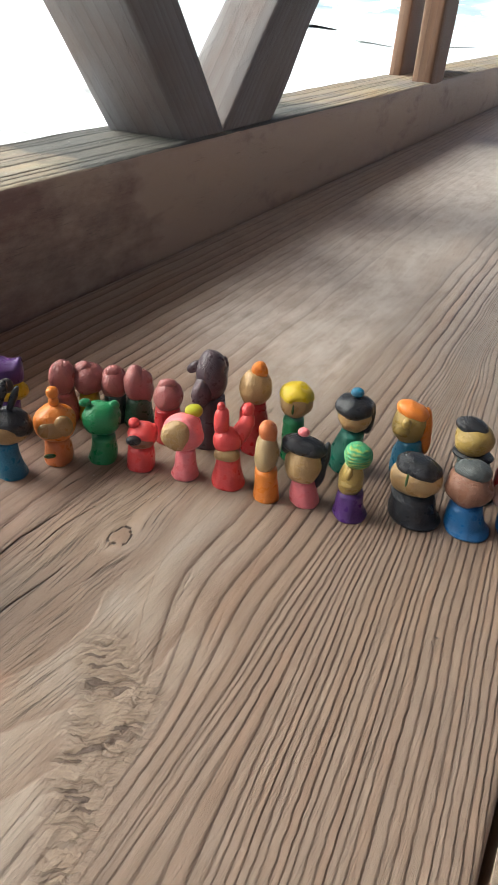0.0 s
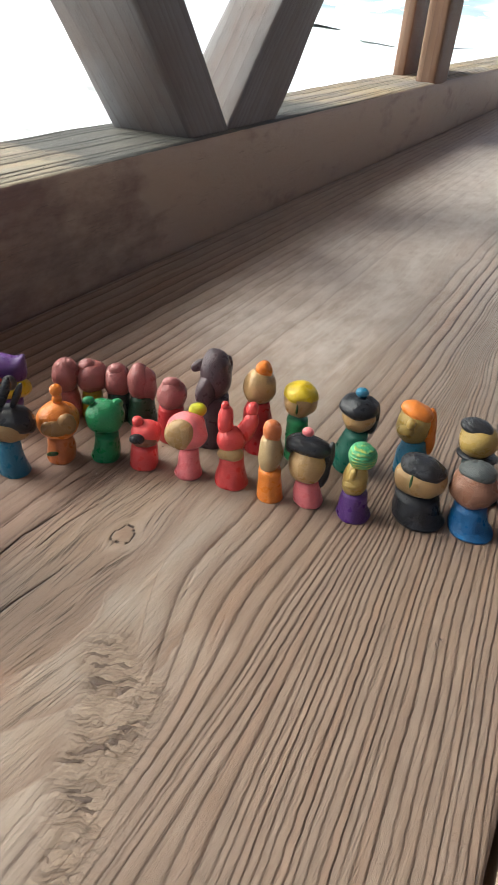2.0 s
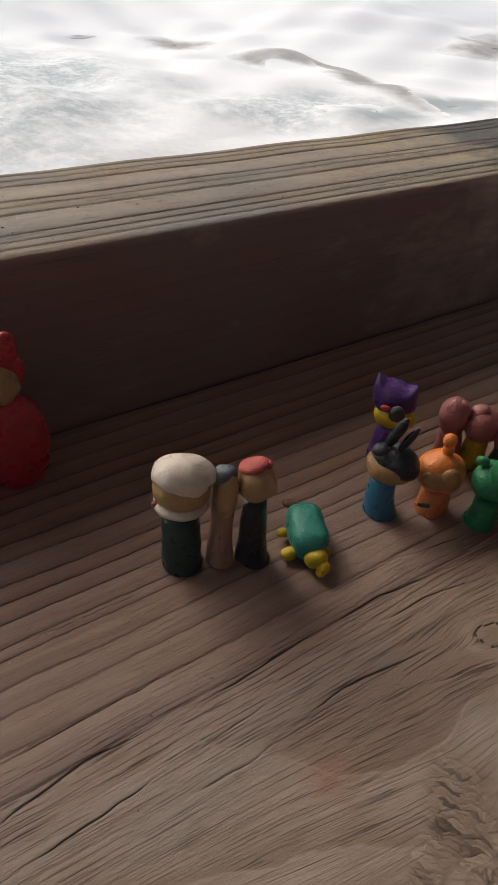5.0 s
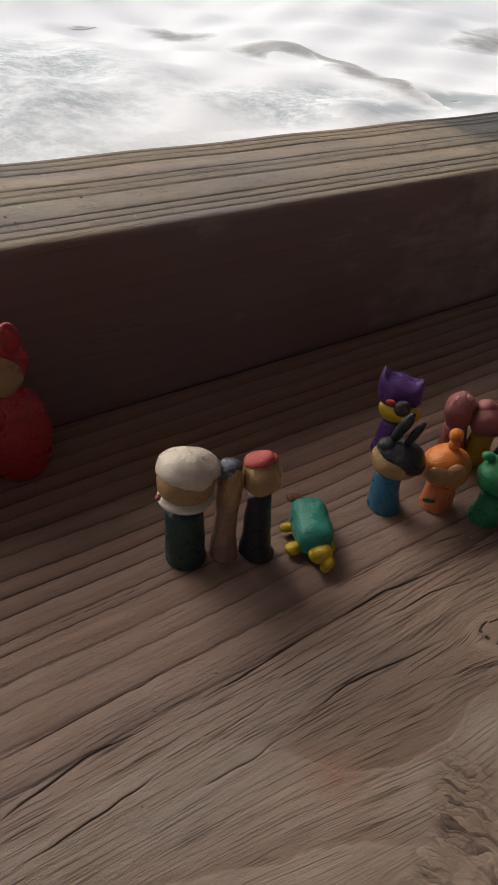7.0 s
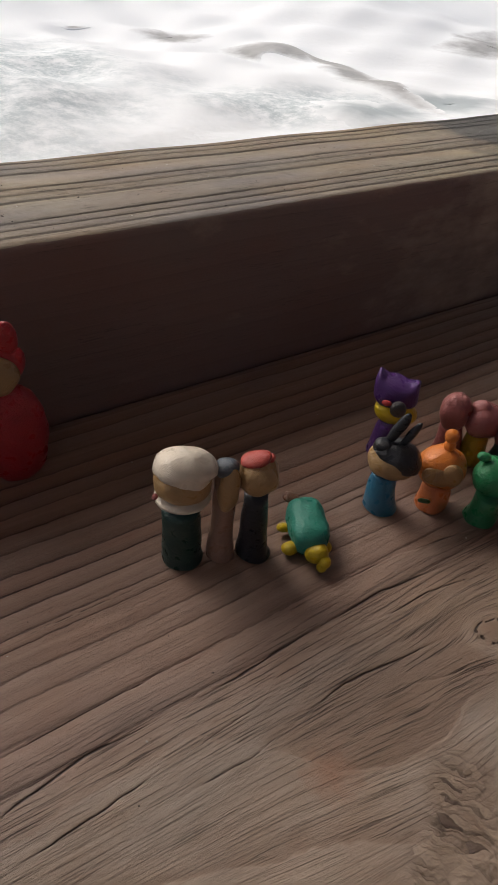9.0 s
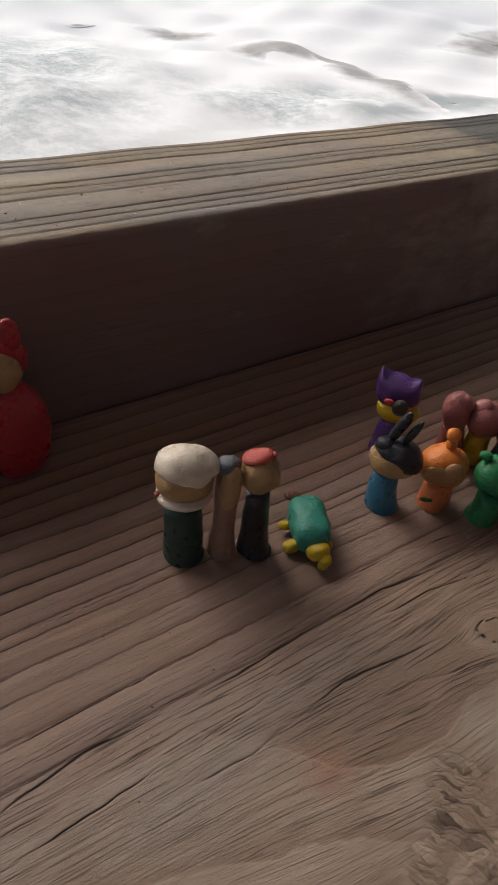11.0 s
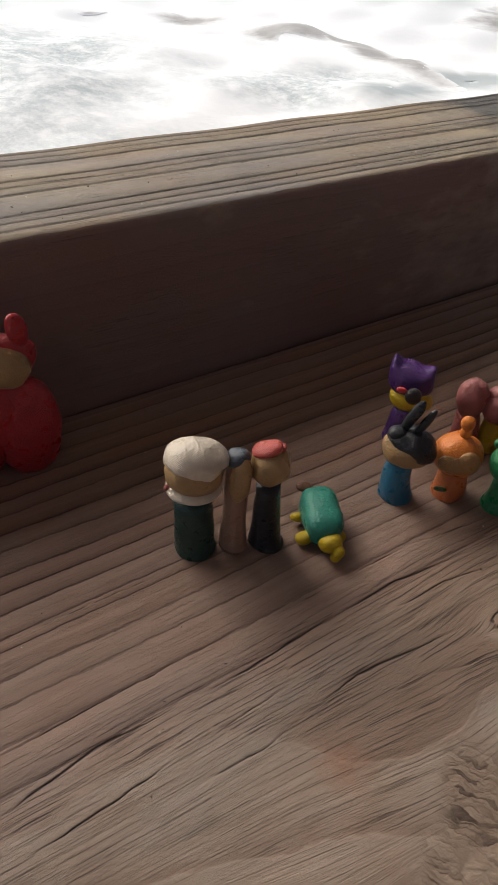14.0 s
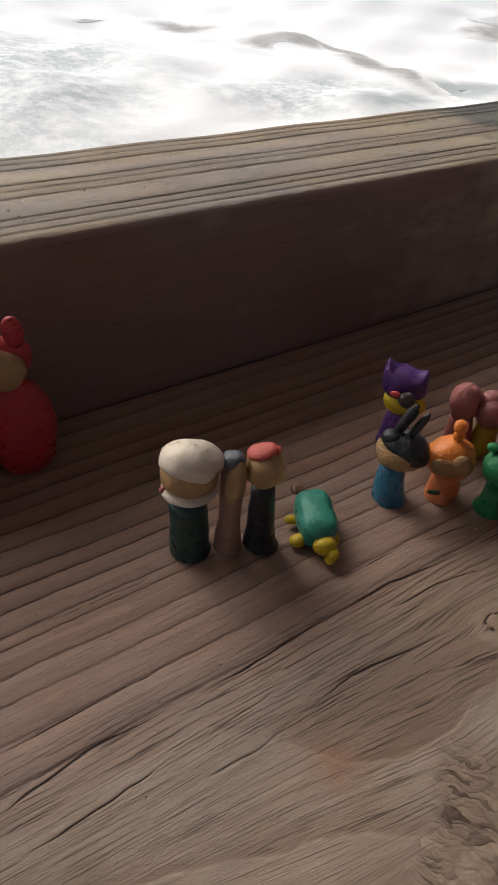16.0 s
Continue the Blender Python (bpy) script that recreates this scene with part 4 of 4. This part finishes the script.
figurine("orange clay figurine with a top bun and a brown muzzle", 0.0398, 0.0791, -46, [
    ("turned", "orange_red", [(0.0, 0.0, 8.4), (0.0, 1.1, 9.0), (0.9, 5.7, 9.1), (0.4, 17.9, 7.5)], 1.00),
    ("ball", "orange", (-0.1, 0.0, 29.0), (13.3, 12.5, 12.5), 0),
    ("ball", "brown", (-2.3, -9.8, 29.0), (9.1, 3.3, 6.0), 0),
    ("ball", "brown", (4.3, -9.6, 30.7), (6.2, 3.4, 7.3), 0),
    ("ball", "orange", (0.4, 0.0, 44.1), (3.3, 3.3, 3.7), 0),
    ("ball", "orange", (-0.1, 0.0, 50.1), (4.0, 4.0, 4.0), 0),
    ("ball", "moss", (-5.2, -9.0, 9.4), (3.7, 0.9, 1.7), 0)], 2)
figurine("green clay frog figurine with two small round ears", 0.0568, 0.0564, -51, [
    ("turned", "green", [(0.0, 0.0, 8.7), (0.0, 1.1, 9.4), (1.4, 9.1, 8.3), (1.1, 18.7, 7.8)], 1.00),
    ("ball", "green", (0.2, 0.0, 31.1), (12.5, 11.0, 11.0), 0),
    ("ball", "green", (-9.3, 0.0, 42.7), (4.0, 2.9, 2.9), 0),
    ("ball", "green", (8.6, 0.0, 40.2), (3.6, 2.9, 2.9), 0)], 3)
figurine("small red clay bear figurine with a black muzzle", 0.0640, 0.0311, -54, [
    ("turned", "red", [(0.0, 0.0, 8.9), (0.0, 1.1, 9.6), (0.2, 4.9, 9.3), (0.3, 15.5, 8.1)], 1.00),
    ("ball", "red", (1.2, 0.0, 24.0), (9.8, 8.7, 8.7), 0),
    ("ball", "red", (-4.0, 0.0, 32.5), (3.6, 3.6, 3.6), 0),
    ("ball", "red", (7.6, 0.0, 28.2), (3.3, 3.3, 3.3), 0),
    ("ball", "brown_red", (0.6, -6.2, 21.6), (7.4, 3.4, 4.2), 0),
    ("ball", "black", (-4.5, -8.0, 24.6), (4.8, 3.0, 3.4), 8)], 4)
figurine("pink clay figurine in a hood with a plain tan face", 0.0712, 0.0015, -59, [
    ("turned", "pink", [(0.0, 0.0, 8.4), (0.0, 1.1, 9.0), (-0.2, 6.4, 7.6), (0.3, 16.0, 6.1), (-0.5, 21.6, 6.1)], 1.00),
    ("ball", "pink", (-1.8, 0.0, 32.5), (13.0, 12.0, 12.0), 0),
    ("ball", "skin", (-5.6, -6.4, 33.8), (9.4, 6.6, 10.0), 0),
    ("ball", "lime", (4.2, 6.0, 44.2), (5.6, 4.2, 4.2), 0)], 5)
figurine("red clay figurine in a pointed hat with a raised lump", 0.0791, -0.0258, -63, [
    ("turned", "red", [(0.0, 0.0, 10.3), (0.0, 1.3, 11.0), (-0.6, 3.5, 10.5), (-0.5, 15.3, 8.2), (-1.4, 25.1, 7.4)], 1.00),
    ("ball", "skin", (-2.2, -4.2, 24.4), (8.0, 4.4, 4.8), 0),
    ("ball", "red", (-2.2, 0.0, 32.0), (9.4, 7.8, 8.6), 0),
    ("ball", "red", (-6.2, 0.0, 45.3), (5.1, 5.1, 10.4), 0),
    ("ball", "red", (-7.0, 0.0, 55.5), (2.4, 2.4, 2.8), 0),
    ("ball", "red", (6.9, 3.0, 38.4), (5.2, 5.2, 12.7), 22),
    ("ball", "red", (9.4, 5.0, 51.9), (3.8, 3.8, 4.2), 0)], 6)
figurine("orange clay figurine with a long tan head and orange tip", 0.0789, -0.0533, -67, [
    ("turned", "orange", [(0.0, 0.0, 7.8), (0.0, 1.0, 8.4), (-0.7, 7.2, 7.4), (-1.6, 21.7, 6.6)], 1.00),
    ("ball", "skin_pale", (-2.5, 0.0, 33.2), (7.1, 7.1, 14.7), 0),
    ("ball", "orange_red", (-2.6, 0.0, 47.6), (5.3, 5.3, 7.6), -8)], 7)
figurine("pink-bodied clay figurine with wide black hair and a pink bobble", 0.0885, -0.0757, -71, [
    ("turned", "pink", [(0.0, 0.0, 8.8), (0.0, 1.1, 9.4), (-1.6, 7.6, 8.8), (-2.6, 16.1, 7.0)], 1.00),
    ("ball", "skin", (-4.0, 0.0, 28.5), (11.3, 11.3, 13.7), 0),
    ("ball", "black", (-4.6, 0.0, 40.6), (14.1, 9.4, 5.2), 8),
    ("ball", "black", (7.4, 1.0, 27.7), (3.4, 3.4, 17.3), 6),
    ("ball", "black", (-15.2, 0.0, 38.1), (3.0, 3.0, 4.4), 0),
    ("ball", "pink", (-6.0, 0.0, 50.0), (3.7, 3.0, 3.0), 0)], 8)
figurine("purple-bodied clay figurine with swirled green and yellow hair", 0.0912, -0.1043, -75, [
    ("turned", "purple", [(0.0, 0.0, 10.0), (0.0, 1.3, 10.7), (-1.1, 6.9, 9.1), (-1.7, 17.6, 7.6)], 1.00),
    ("ball", "skin_yellow", (-2.7, 0.0, 26.9), (7.5, 7.5, 13.0), 0),
    ("ball", "skin_yellow", (-4.2, -5.6, 33.0), (2.2, 2.6, 4.4), 6),
    ("ball", "skin_yellow", (-3.4, -4.4, 25.0), (5.4, 3.6, 2.6), -8),
    ("ball", "swirl", (-0.8, 0.0, 43.2), (8.3, 8.4, 7.8), 0)], 9)
figurine("black-bodied clay figurine with a broad tan face and black hair", 0.1112, -0.1399, -82, [
    ("turned", "black", [(0.0, 0.0, 14.7), (0.0, 1.9, 15.8), (-2.2, 3.3, 15.4), (-4.5, 18.6, 13.0)], 1.00),
    ("ball", "skin", (-4.4, 0.0, 28.4), (15.6, 11.8, 11.8), 0),
    ("ball", "black", (-4.2, 0.0, 35.8), (14.1, 11.1, 6.7), 9),
    ("ball", "moss", (-9.0, -14.2, 34.3), (0.8, 0.8, 4.8), 0)], 10)
figurine("blue-bodied clay figurine with a brown head and grey hair", 0.1174, -0.1703, -87, [
    ("turned", "blue_deep", [(0.0, 0.0, 13.1), (0.0, 1.7, 14.1), (-2.1, 4.8, 12.2), (-4.0, 18.8, 9.2)], 1.00),
    ("ball", "brown_red", (-4.7, 0.0, 30.2), (13.9, 12.9, 12.9), 0),
    ("ball", "grey", (-5.1, 0.0, 41.5), (11.0, 8.8, 5.4), 0)], 11)
figurine("blue-bodied clay figurine with a pale head", 0.1259, -0.1980, -91, [
    ("turned", "blue_deep", [(0.0, 0.0, 9.4), (0.0, 1.2, 10.1), (-3.2, 5.0, 9.5), (-6.3, 16.6, 7.2)], 1.00),
    ("ball", "skin_pink", (-8.3, 0.0, 26.3), (11.7, 9.2, 9.2), 0)], 12)
figurine("purple clay figurine in an eared hood with a yellow face", 0.0489, 0.1300, -52, [
    ("turned", "purple", [(0.0, 0.0, 8.8), (0.0, 1.1, 9.5), (0.2, 9.8, 8.4), (2.4, 25.4, 7.6)], 1.00),
    ("ball", "yellow", (2.7, 0.0, 31.7), (13.0, 8.2, 8.2), 0),
    ("crown", "purple", (0.1, 3.0, 43.8), (13.5, 10.5, 10.5), 0),
    ("ball", "grey_dark", (3.6, -12.0, 41.1), (4.6, 3.2, 5.1), 0),
    ("ball", "red", (-3.6, -12.0, 43.4), (3.0, 1.3, 1.8), 0)], 13)
figurine("clay figurine with a maroon head and rose body", 0.0821, 0.1075, -48, [
    ("turned", "rose", [(0.0, 0.0, 8.4), (0.0, 1.1, 9.0), (1.0, 9.7, 8.2), (-0.3, 23.5, 6.9)], 1.00),
    ("ball", "maroon", (-1.1, 0.0, 33.2), (8.9, 8.9, 12.8), 0),
    ("ball", "maroon", (2.1, -1.0, 38.1), (5.6, 5.6, 8.5), 0),
    ("ball", "maroon", (-2.9, -0.7, 40.0), (5.2, 5.2, 5.7), 0)], 14)
figurine("clay figurine with a maroon head and yellow body", 0.0937, 0.0960, -50, [
    ("turned", "yellow_deep", [(0.0, 0.0, 7.6), (0.0, 1.0, 8.2), (0.3, 8.1, 8.3), (0.2, 21.8, 6.9)], 1.00),
    ("ball", "maroon", (0.4, 0.0, 31.7), (11.3, 11.3, 11.3), 0),
    ("ball", "maroon", (5.2, -0.7, 30.7), (6.0, 6.0, 9.5), 0),
    ("ball", "maroon", (-2.7, -1.0, 39.0), (6.4, 5.6, 5.6), 0)], 15)
figurine("clay figurine with a maroon head and dark teal body", 0.1008, 0.0793, -52, [
    ("turned", "teal_dark", [(0.0, 0.0, 8.0), (0.0, 1.0, 8.6), (0.4, 7.8, 8.6), (0.6, 23.0, 7.3)], 1.00),
    ("ball", "maroon", (0.4, 0.0, 30.1), (9.6, 9.6, 12.1), 0),
    ("ball", "maroon", (-3.2, -1.8, 29.4), (4.8, 4.8, 8.7), 0),
    ("ball", "maroon", (4.2, -1.4, 30.4), (5.2, 5.2, 9.5), 0),
    ("ball", "maroon", (0.3, -1.4, 39.3), (5.9, 4.7, 4.7), 0)], 16)
figurine("clay figurine with a lumpy maroon head and dark green body", 0.1060, 0.0623, -54, [
    ("turned", "green_dark", [(0.0, 0.0, 9.4), (0.0, 1.2, 10.1), (0.2, 6.4, 10.2), (0.1, 22.5, 8.0)], 1.00),
    ("ball", "maroon", (-2.1, 0.0, 31.5), (7.9, 7.9, 14.2), 0),
    ("ball", "maroon", (3.3, 0.0, 30.1), (7.1, 7.1, 13.9), 0)], 17)
figurine("clay figurine with a maroon head and red body", 0.1011, 0.0334, -57, [
    ("turned", "crimson", [(0.0, 0.0, 9.4), (0.0, 1.2, 10.1), (-0.5, 9.6, 9.8), (-1.0, 26.2, 8.4)], 1.00),
    ("ball", "maroon", (-1.0, 0.0, 34.1), (9.9, 9.9, 10.9), 0),
    ("ball", "maroon", (-4.4, -1.4, 32.8), (5.3, 5.3, 6.8), 0),
    ("ball", "maroon", (3.1, -0.7, 35.3), (5.7, 5.7, 9.0), 0),
    ("ball", "maroon", (-1.4, -1.4, 43.5), (6.0, 4.1, 4.1), 0)], 18)
figurine("dark violet-grey clay elephant figurine", 0.1121, 0.0101, -60, [
    ("turned", "plum", [(0.0, 0.0, 11.1), (0.0, 1.4, 12.0), (0.2, 7.6, 11.7), (1.3, 21.2, 11.1), (1.4, 36.6, 9.8)], 1.00),
    ("ball", "plum", (1.6, 0.0, 52.3), (10.8, 10.8, 17.6), 0),
    ("ball", "plum", (-9.4, -1.0, 58.2), (6.0, 2.6, 3.6), -38),
    ("ball", "plum", (-4.2, -6.0, 42.4), (6.8, 6.3, 12.6), 8),
    ("ball", "plum", (9.5, 2.0, 57.1), (3.0, 3.0, 8.2), 0)], 19)
figurine("red clay figurine with a tan head and orange tip", 0.1228, -0.0223, -65, [
    ("turned", "crimson", [(0.0, 0.0, 9.6), (0.0, 1.2, 10.3), (-1.3, 11.1, 9.6), (-1.7, 26.7, 8.3), (-2.2, 38.4, 6.7)], 1.00),
    ("ball", "skin", (-2.9, 0.0, 48.5), (10.7, 10.7, 12.1), 0),
    ("ball", "orange", (-1.3, 0.0, 60.6), (5.1, 5.1, 6.0), -12),
    ("ball", "red", (-7.3, -3.0, 27.9), (4.9, 4.9, 11.0), 0)], 20)
figurine("green clay figurine with yellow cap-like hair", 0.1293, -0.0487, -69, [
    ("turned", "green", [(0.0, 0.0, 8.5), (0.0, 1.1, 9.1), (-1.1, 12.6, 8.0), (-2.6, 30.2, 6.7)], 1.00),
    ("ball", "skin", (-2.5, 0.0, 43.9), (10.7, 10.7, 11.2), 0),
    ("cap", "yellow", (-2.5, 0.0, 43.9), (10.7, 10.7, 11.2), 0, (-0.05, 0.1, 0.95), 0.18, 1.12),
    ("ball", "green", (-2.8, 0.0, 28.4), (7.1, 6.0, 1.9), 0),
    ("ball", "moss", (-3.9, -9.6, 42.0), (0.9, 0.9, 4.1), 0)], 21)
figurine("teal clay figurine with black hair and a blue bobble", 0.1375, -0.0828, -74, [
    ("turned", "teal", [(0.0, 0.0, 9.8), (0.0, 1.3, 10.6), (-0.7, 11.6, 11.0), (1.6, 28.9, 7.4)], 1.00),
    ("ball", "skin", (1.5, 0.0, 39.3), (10.7, 9.6, 9.6), 0),
    ("ball", "black", (0.7, 0.0, 47.1), (12.4, 11.3, 7.3), 0),
    ("ball", "black", (9.6, 3.0, 39.5), (4.8, 4.8, 12.5), 0),
    ("ball", "blue", (0.6, 0.0, 57.4), (4.3, 3.2, 3.2), 0)], 22)
figurine("blue clay figurine with orange hair and a large nose", 0.1553, -0.1205, -80, [
    ("turned", "blue", [(0.0, 0.0, 10.7), (0.0, 1.4, 11.5), (-1.7, 15.5, 10.0), (-1.9, 26.6, 7.6)], 1.00),
    ("ball", "skin_yellow", (-4.3, 0.0, 36.8), (10.9, 10.9, 12.8), 0),
    ("ball", "orange", (-3.7, 0.0, 46.7), (11.1, 8.2, 5.6), 14),
    ("ball", "orange", (6.6, 3.0, 33.0), (4.0, 5.0, 17.0), -8),
    ("ball", "skin_yellow", (-8.2, -9.0, 36.7), (5.5, 4.4, 4.4), 0),
    ("ball", "skin_yellow", (-5.9, -12.0, 43.2), (2.9, 2.9, 3.4), 0)], 23)
figurine("dark-bodied clay figurine with black hair and a black beard band", 0.1551, -0.1680, -87, [
    ("turned", "teal_dark", [(0.0, 0.0, 10.6), (0.0, 1.4, 11.4), (-4.8, 12.5, 11.1), (-7.4, 24.9, 9.8)], 1.00),
    ("ball", "skin_yellow", (-10.7, 0.0, 40.4), (12.2, 11.5, 11.5), 0),
    ("ball", "black", (-13.4, 0.0, 48.6), (10.6, 7.6, 5.2), 8),
    ("ball", "black", (-8.8, 0.0, 29.5), (13.1, 9.7, 2.4), 0)], 24)
figurine("dark red clay figurine with a round head", 0.1624, -0.1946, -90, [
    ("turned", "crimson", [(0.0, 0.0, 10.0), (0.0, 1.3, 10.8), (-3.8, 3.2, 10.5), (-6.6, 11.1, 9.3)], 1.00),
    ("ball", "crimson", (-9.2, 0.0, 15.4), (11.2, 11.2, 12.2), 0)], 25)
figurine("old-man clay figurine in dark green with a cream hat and collar", -0.1046, 0.1156, -31, [
    ("turned", "green_deep", [(0.0, 0.0, 9.8), (0.0, 1.3, 10.5), (-0.2, 3.3, 10.3), (-0.6, 19.5, 9.7), (-1.4, 35.9, 9.1)], 1.00),
    ("ball", "skin", (-1.2, 0.0, 51.0), (13.9, 11.8, 11.0), 0),
    ("ball", "cream", (-1.4, -0.6, 42.8), (13.6, 12.0, 3.8), 0),
    ("cap", "cream", (-0.6, 0.0, 57.5), (14.6, 12.2, 10.4), 0, (-0.05, 0.2, 0.97), -0.02, 1.05),
    ("ball", "rose", (-13.6, -3.0, 43.7), (1.8, 1.8, 1.8), 0)], 26)
figurine("slim brown clay figurine with dark grey hair", -0.0863, 0.1072, -36, [
    ("turned", "tan_pink", [(0.0, 0.0, 6.7), (0.0, 0.9, 7.2), (-0.7, 1.4, 7.2), (-1.2, 17.4, 5.6), (-0.9, 38.6, 5.6), (-1.1, 52.9, 5.5)], 1.00),
    ("ball", "skin", (0.7, -3.0, 47.0), (5.2, 5.2, 14.1), 4),
    ("ball", "slate", (-1.1, 0.0, 58.0), (5.8, 5.8, 5.0), 0)], 27)
figurine("black-bodied clay figurine with a tan head and red cap", -0.0709, 0.0998, -40, [
    ("turned", "black", [(0.0, 0.0, 8.3), (0.0, 1.1, 8.9), (-1.4, 1.8, 8.5), (-1.7, 15.7, 7.1), (-2.3, 41.4, 5.9)], 1.00),
    ("ball", "skin", (-2.2, 0.0, 53.2), (10.0, 10.0, 10.0), 0),
    ("ball", "red_cap", (-4.8, 0.0, 62.3), (7.8, 6.2, 2.9), -20), ("ball", "red_cap", (2.2, 1.0, 63.4), (1.8, 3.0, 2.0), 30)], 28)
figurine("large red clay figurine in a red hood leaning on the beam", -0.1569, 0.2146, -13, [
    ("ball", "crimson", (5.6, 0.0, 28.8), (17.8, 11.1, 32.0), 0),
    ("ball", "crimson", (-22.1, 0.0, 29.7), (17.7, 11.0, 31.5), 0),
    ("ball", "crimson", (-6.7, 0.0, 37.6), (22.4, 9.7, 22.9), 0),
    ("ball", "skin", (-1.5, -3.0, 68.4), (13.3, 8.5, 11.4), 0),
    ("ball", "crimson", (-0.2, 4.0, 72.0), (16.1, 8.6, 11.5), 0),
    ("ball", "crimson", (7.9, 0.0, 87.8), (5.2, 3.6, 9.1), -8),
    ("ball", "crimson", (-4.7, 0.0, 89.7), (5.2, 3.6, 9.1), 8)], 29)

figurine("clay turtle with a teal shell and yellow head and feet", -0.0413, 0.0937, -27, [
    ("block", "teal_shell", (0, 0.5, 10.0), (10.4, 17.5, 9.8), 0), ("ball", "yellow", (1.5, -17.5, 8), (5.8, 6, 6), 0), ("ball", "yellow", (4.5, -22.5, 7), (3.0, 4, 3.2), 0),
    ("ball", "yellow", (3.2, -24, 4.5), (2.6, 2.6, 2.6), 0), ("ball", "yellow", (-10.5, -10, 4.5), (5.0, 4, 3.6), -14), ("ball", "yellow", (-11, 4, 5), (4.2, 2.6, 2.6), 0),
    ("ball", "yellow", (8, -10, 3.6), (4, 4, 3.4), 0), ("ball", "yellow", (8.5, 5, 3.4), (3.2, 3, 3), 0), ("ball", "brown_red", (-5, 21, 11), (4.8, 4, 2.2), 14)], 91)


# ---- crumbs and wood fibres on the plank and the beam ----
def crumbs():
    rng = np.random.RandomState(5)
    verts, faces, slots = [], [], []
    spots = [(rng.uniform(-0.2, 0.45), rng.uniform(0.0, 0.2), 0.0) for _ in range(80)] + [(rng.uniform(-0.2, 0.4), rng.uniform(0.26, 0.365), 0.1145) for _ in range(60)]
    for x, y, z in spots:
        size, long = rng.uniform(0.00018, 0.00042), rng.uniform(1.0, 2.4)
        p, nu, nv = ball_points(7, 5)
        turn = rng.uniform(0, 3.14)
        v = p * (size * long, size, size * 0.7) * (1 + 0.25 * rng.normal(size=(len(p), 1)))
        c, s_ = math.cos(turn), math.sin(turn)
        v = np.stack([v[:, 0] * c - v[:, 1] * s_ + x, v[:, 0] * s_ + v[:, 1] * c + y, v[:, 2] + z + size * 0.3], -1)
        base = len(verts) * len(p)
        verts.append(v)
        more = [tuple(base + k for k in q) for q in grid_faces(nv, nu, True)] + [tuple(base + k for k in range(nu))[::-1], tuple(base + (nv - 1) * nu + k for k in range(nu))]
        faces += more
        slots += [int(rng.rand() < 0.4)] * len(more)
    ob = mesh_object("crumbs", np.concatenate(verts), faces, plain("dark_grit", (0.03, 0.022, 0.018), (0.06, 0.045, 0.035), 900))
    ob.data.materials.append(plain("pale_grit", (0.5, 0.47, 0.42), (0.62, 0.6, 0.55), 900))
    ob.data.polygons.foreach_set("material_index", np.array(slots, dtype=np.int32))
    return tagged(ob, "dark and pale grit scattered on the weathered wood", "grit", kind="stuff")


crumbs()
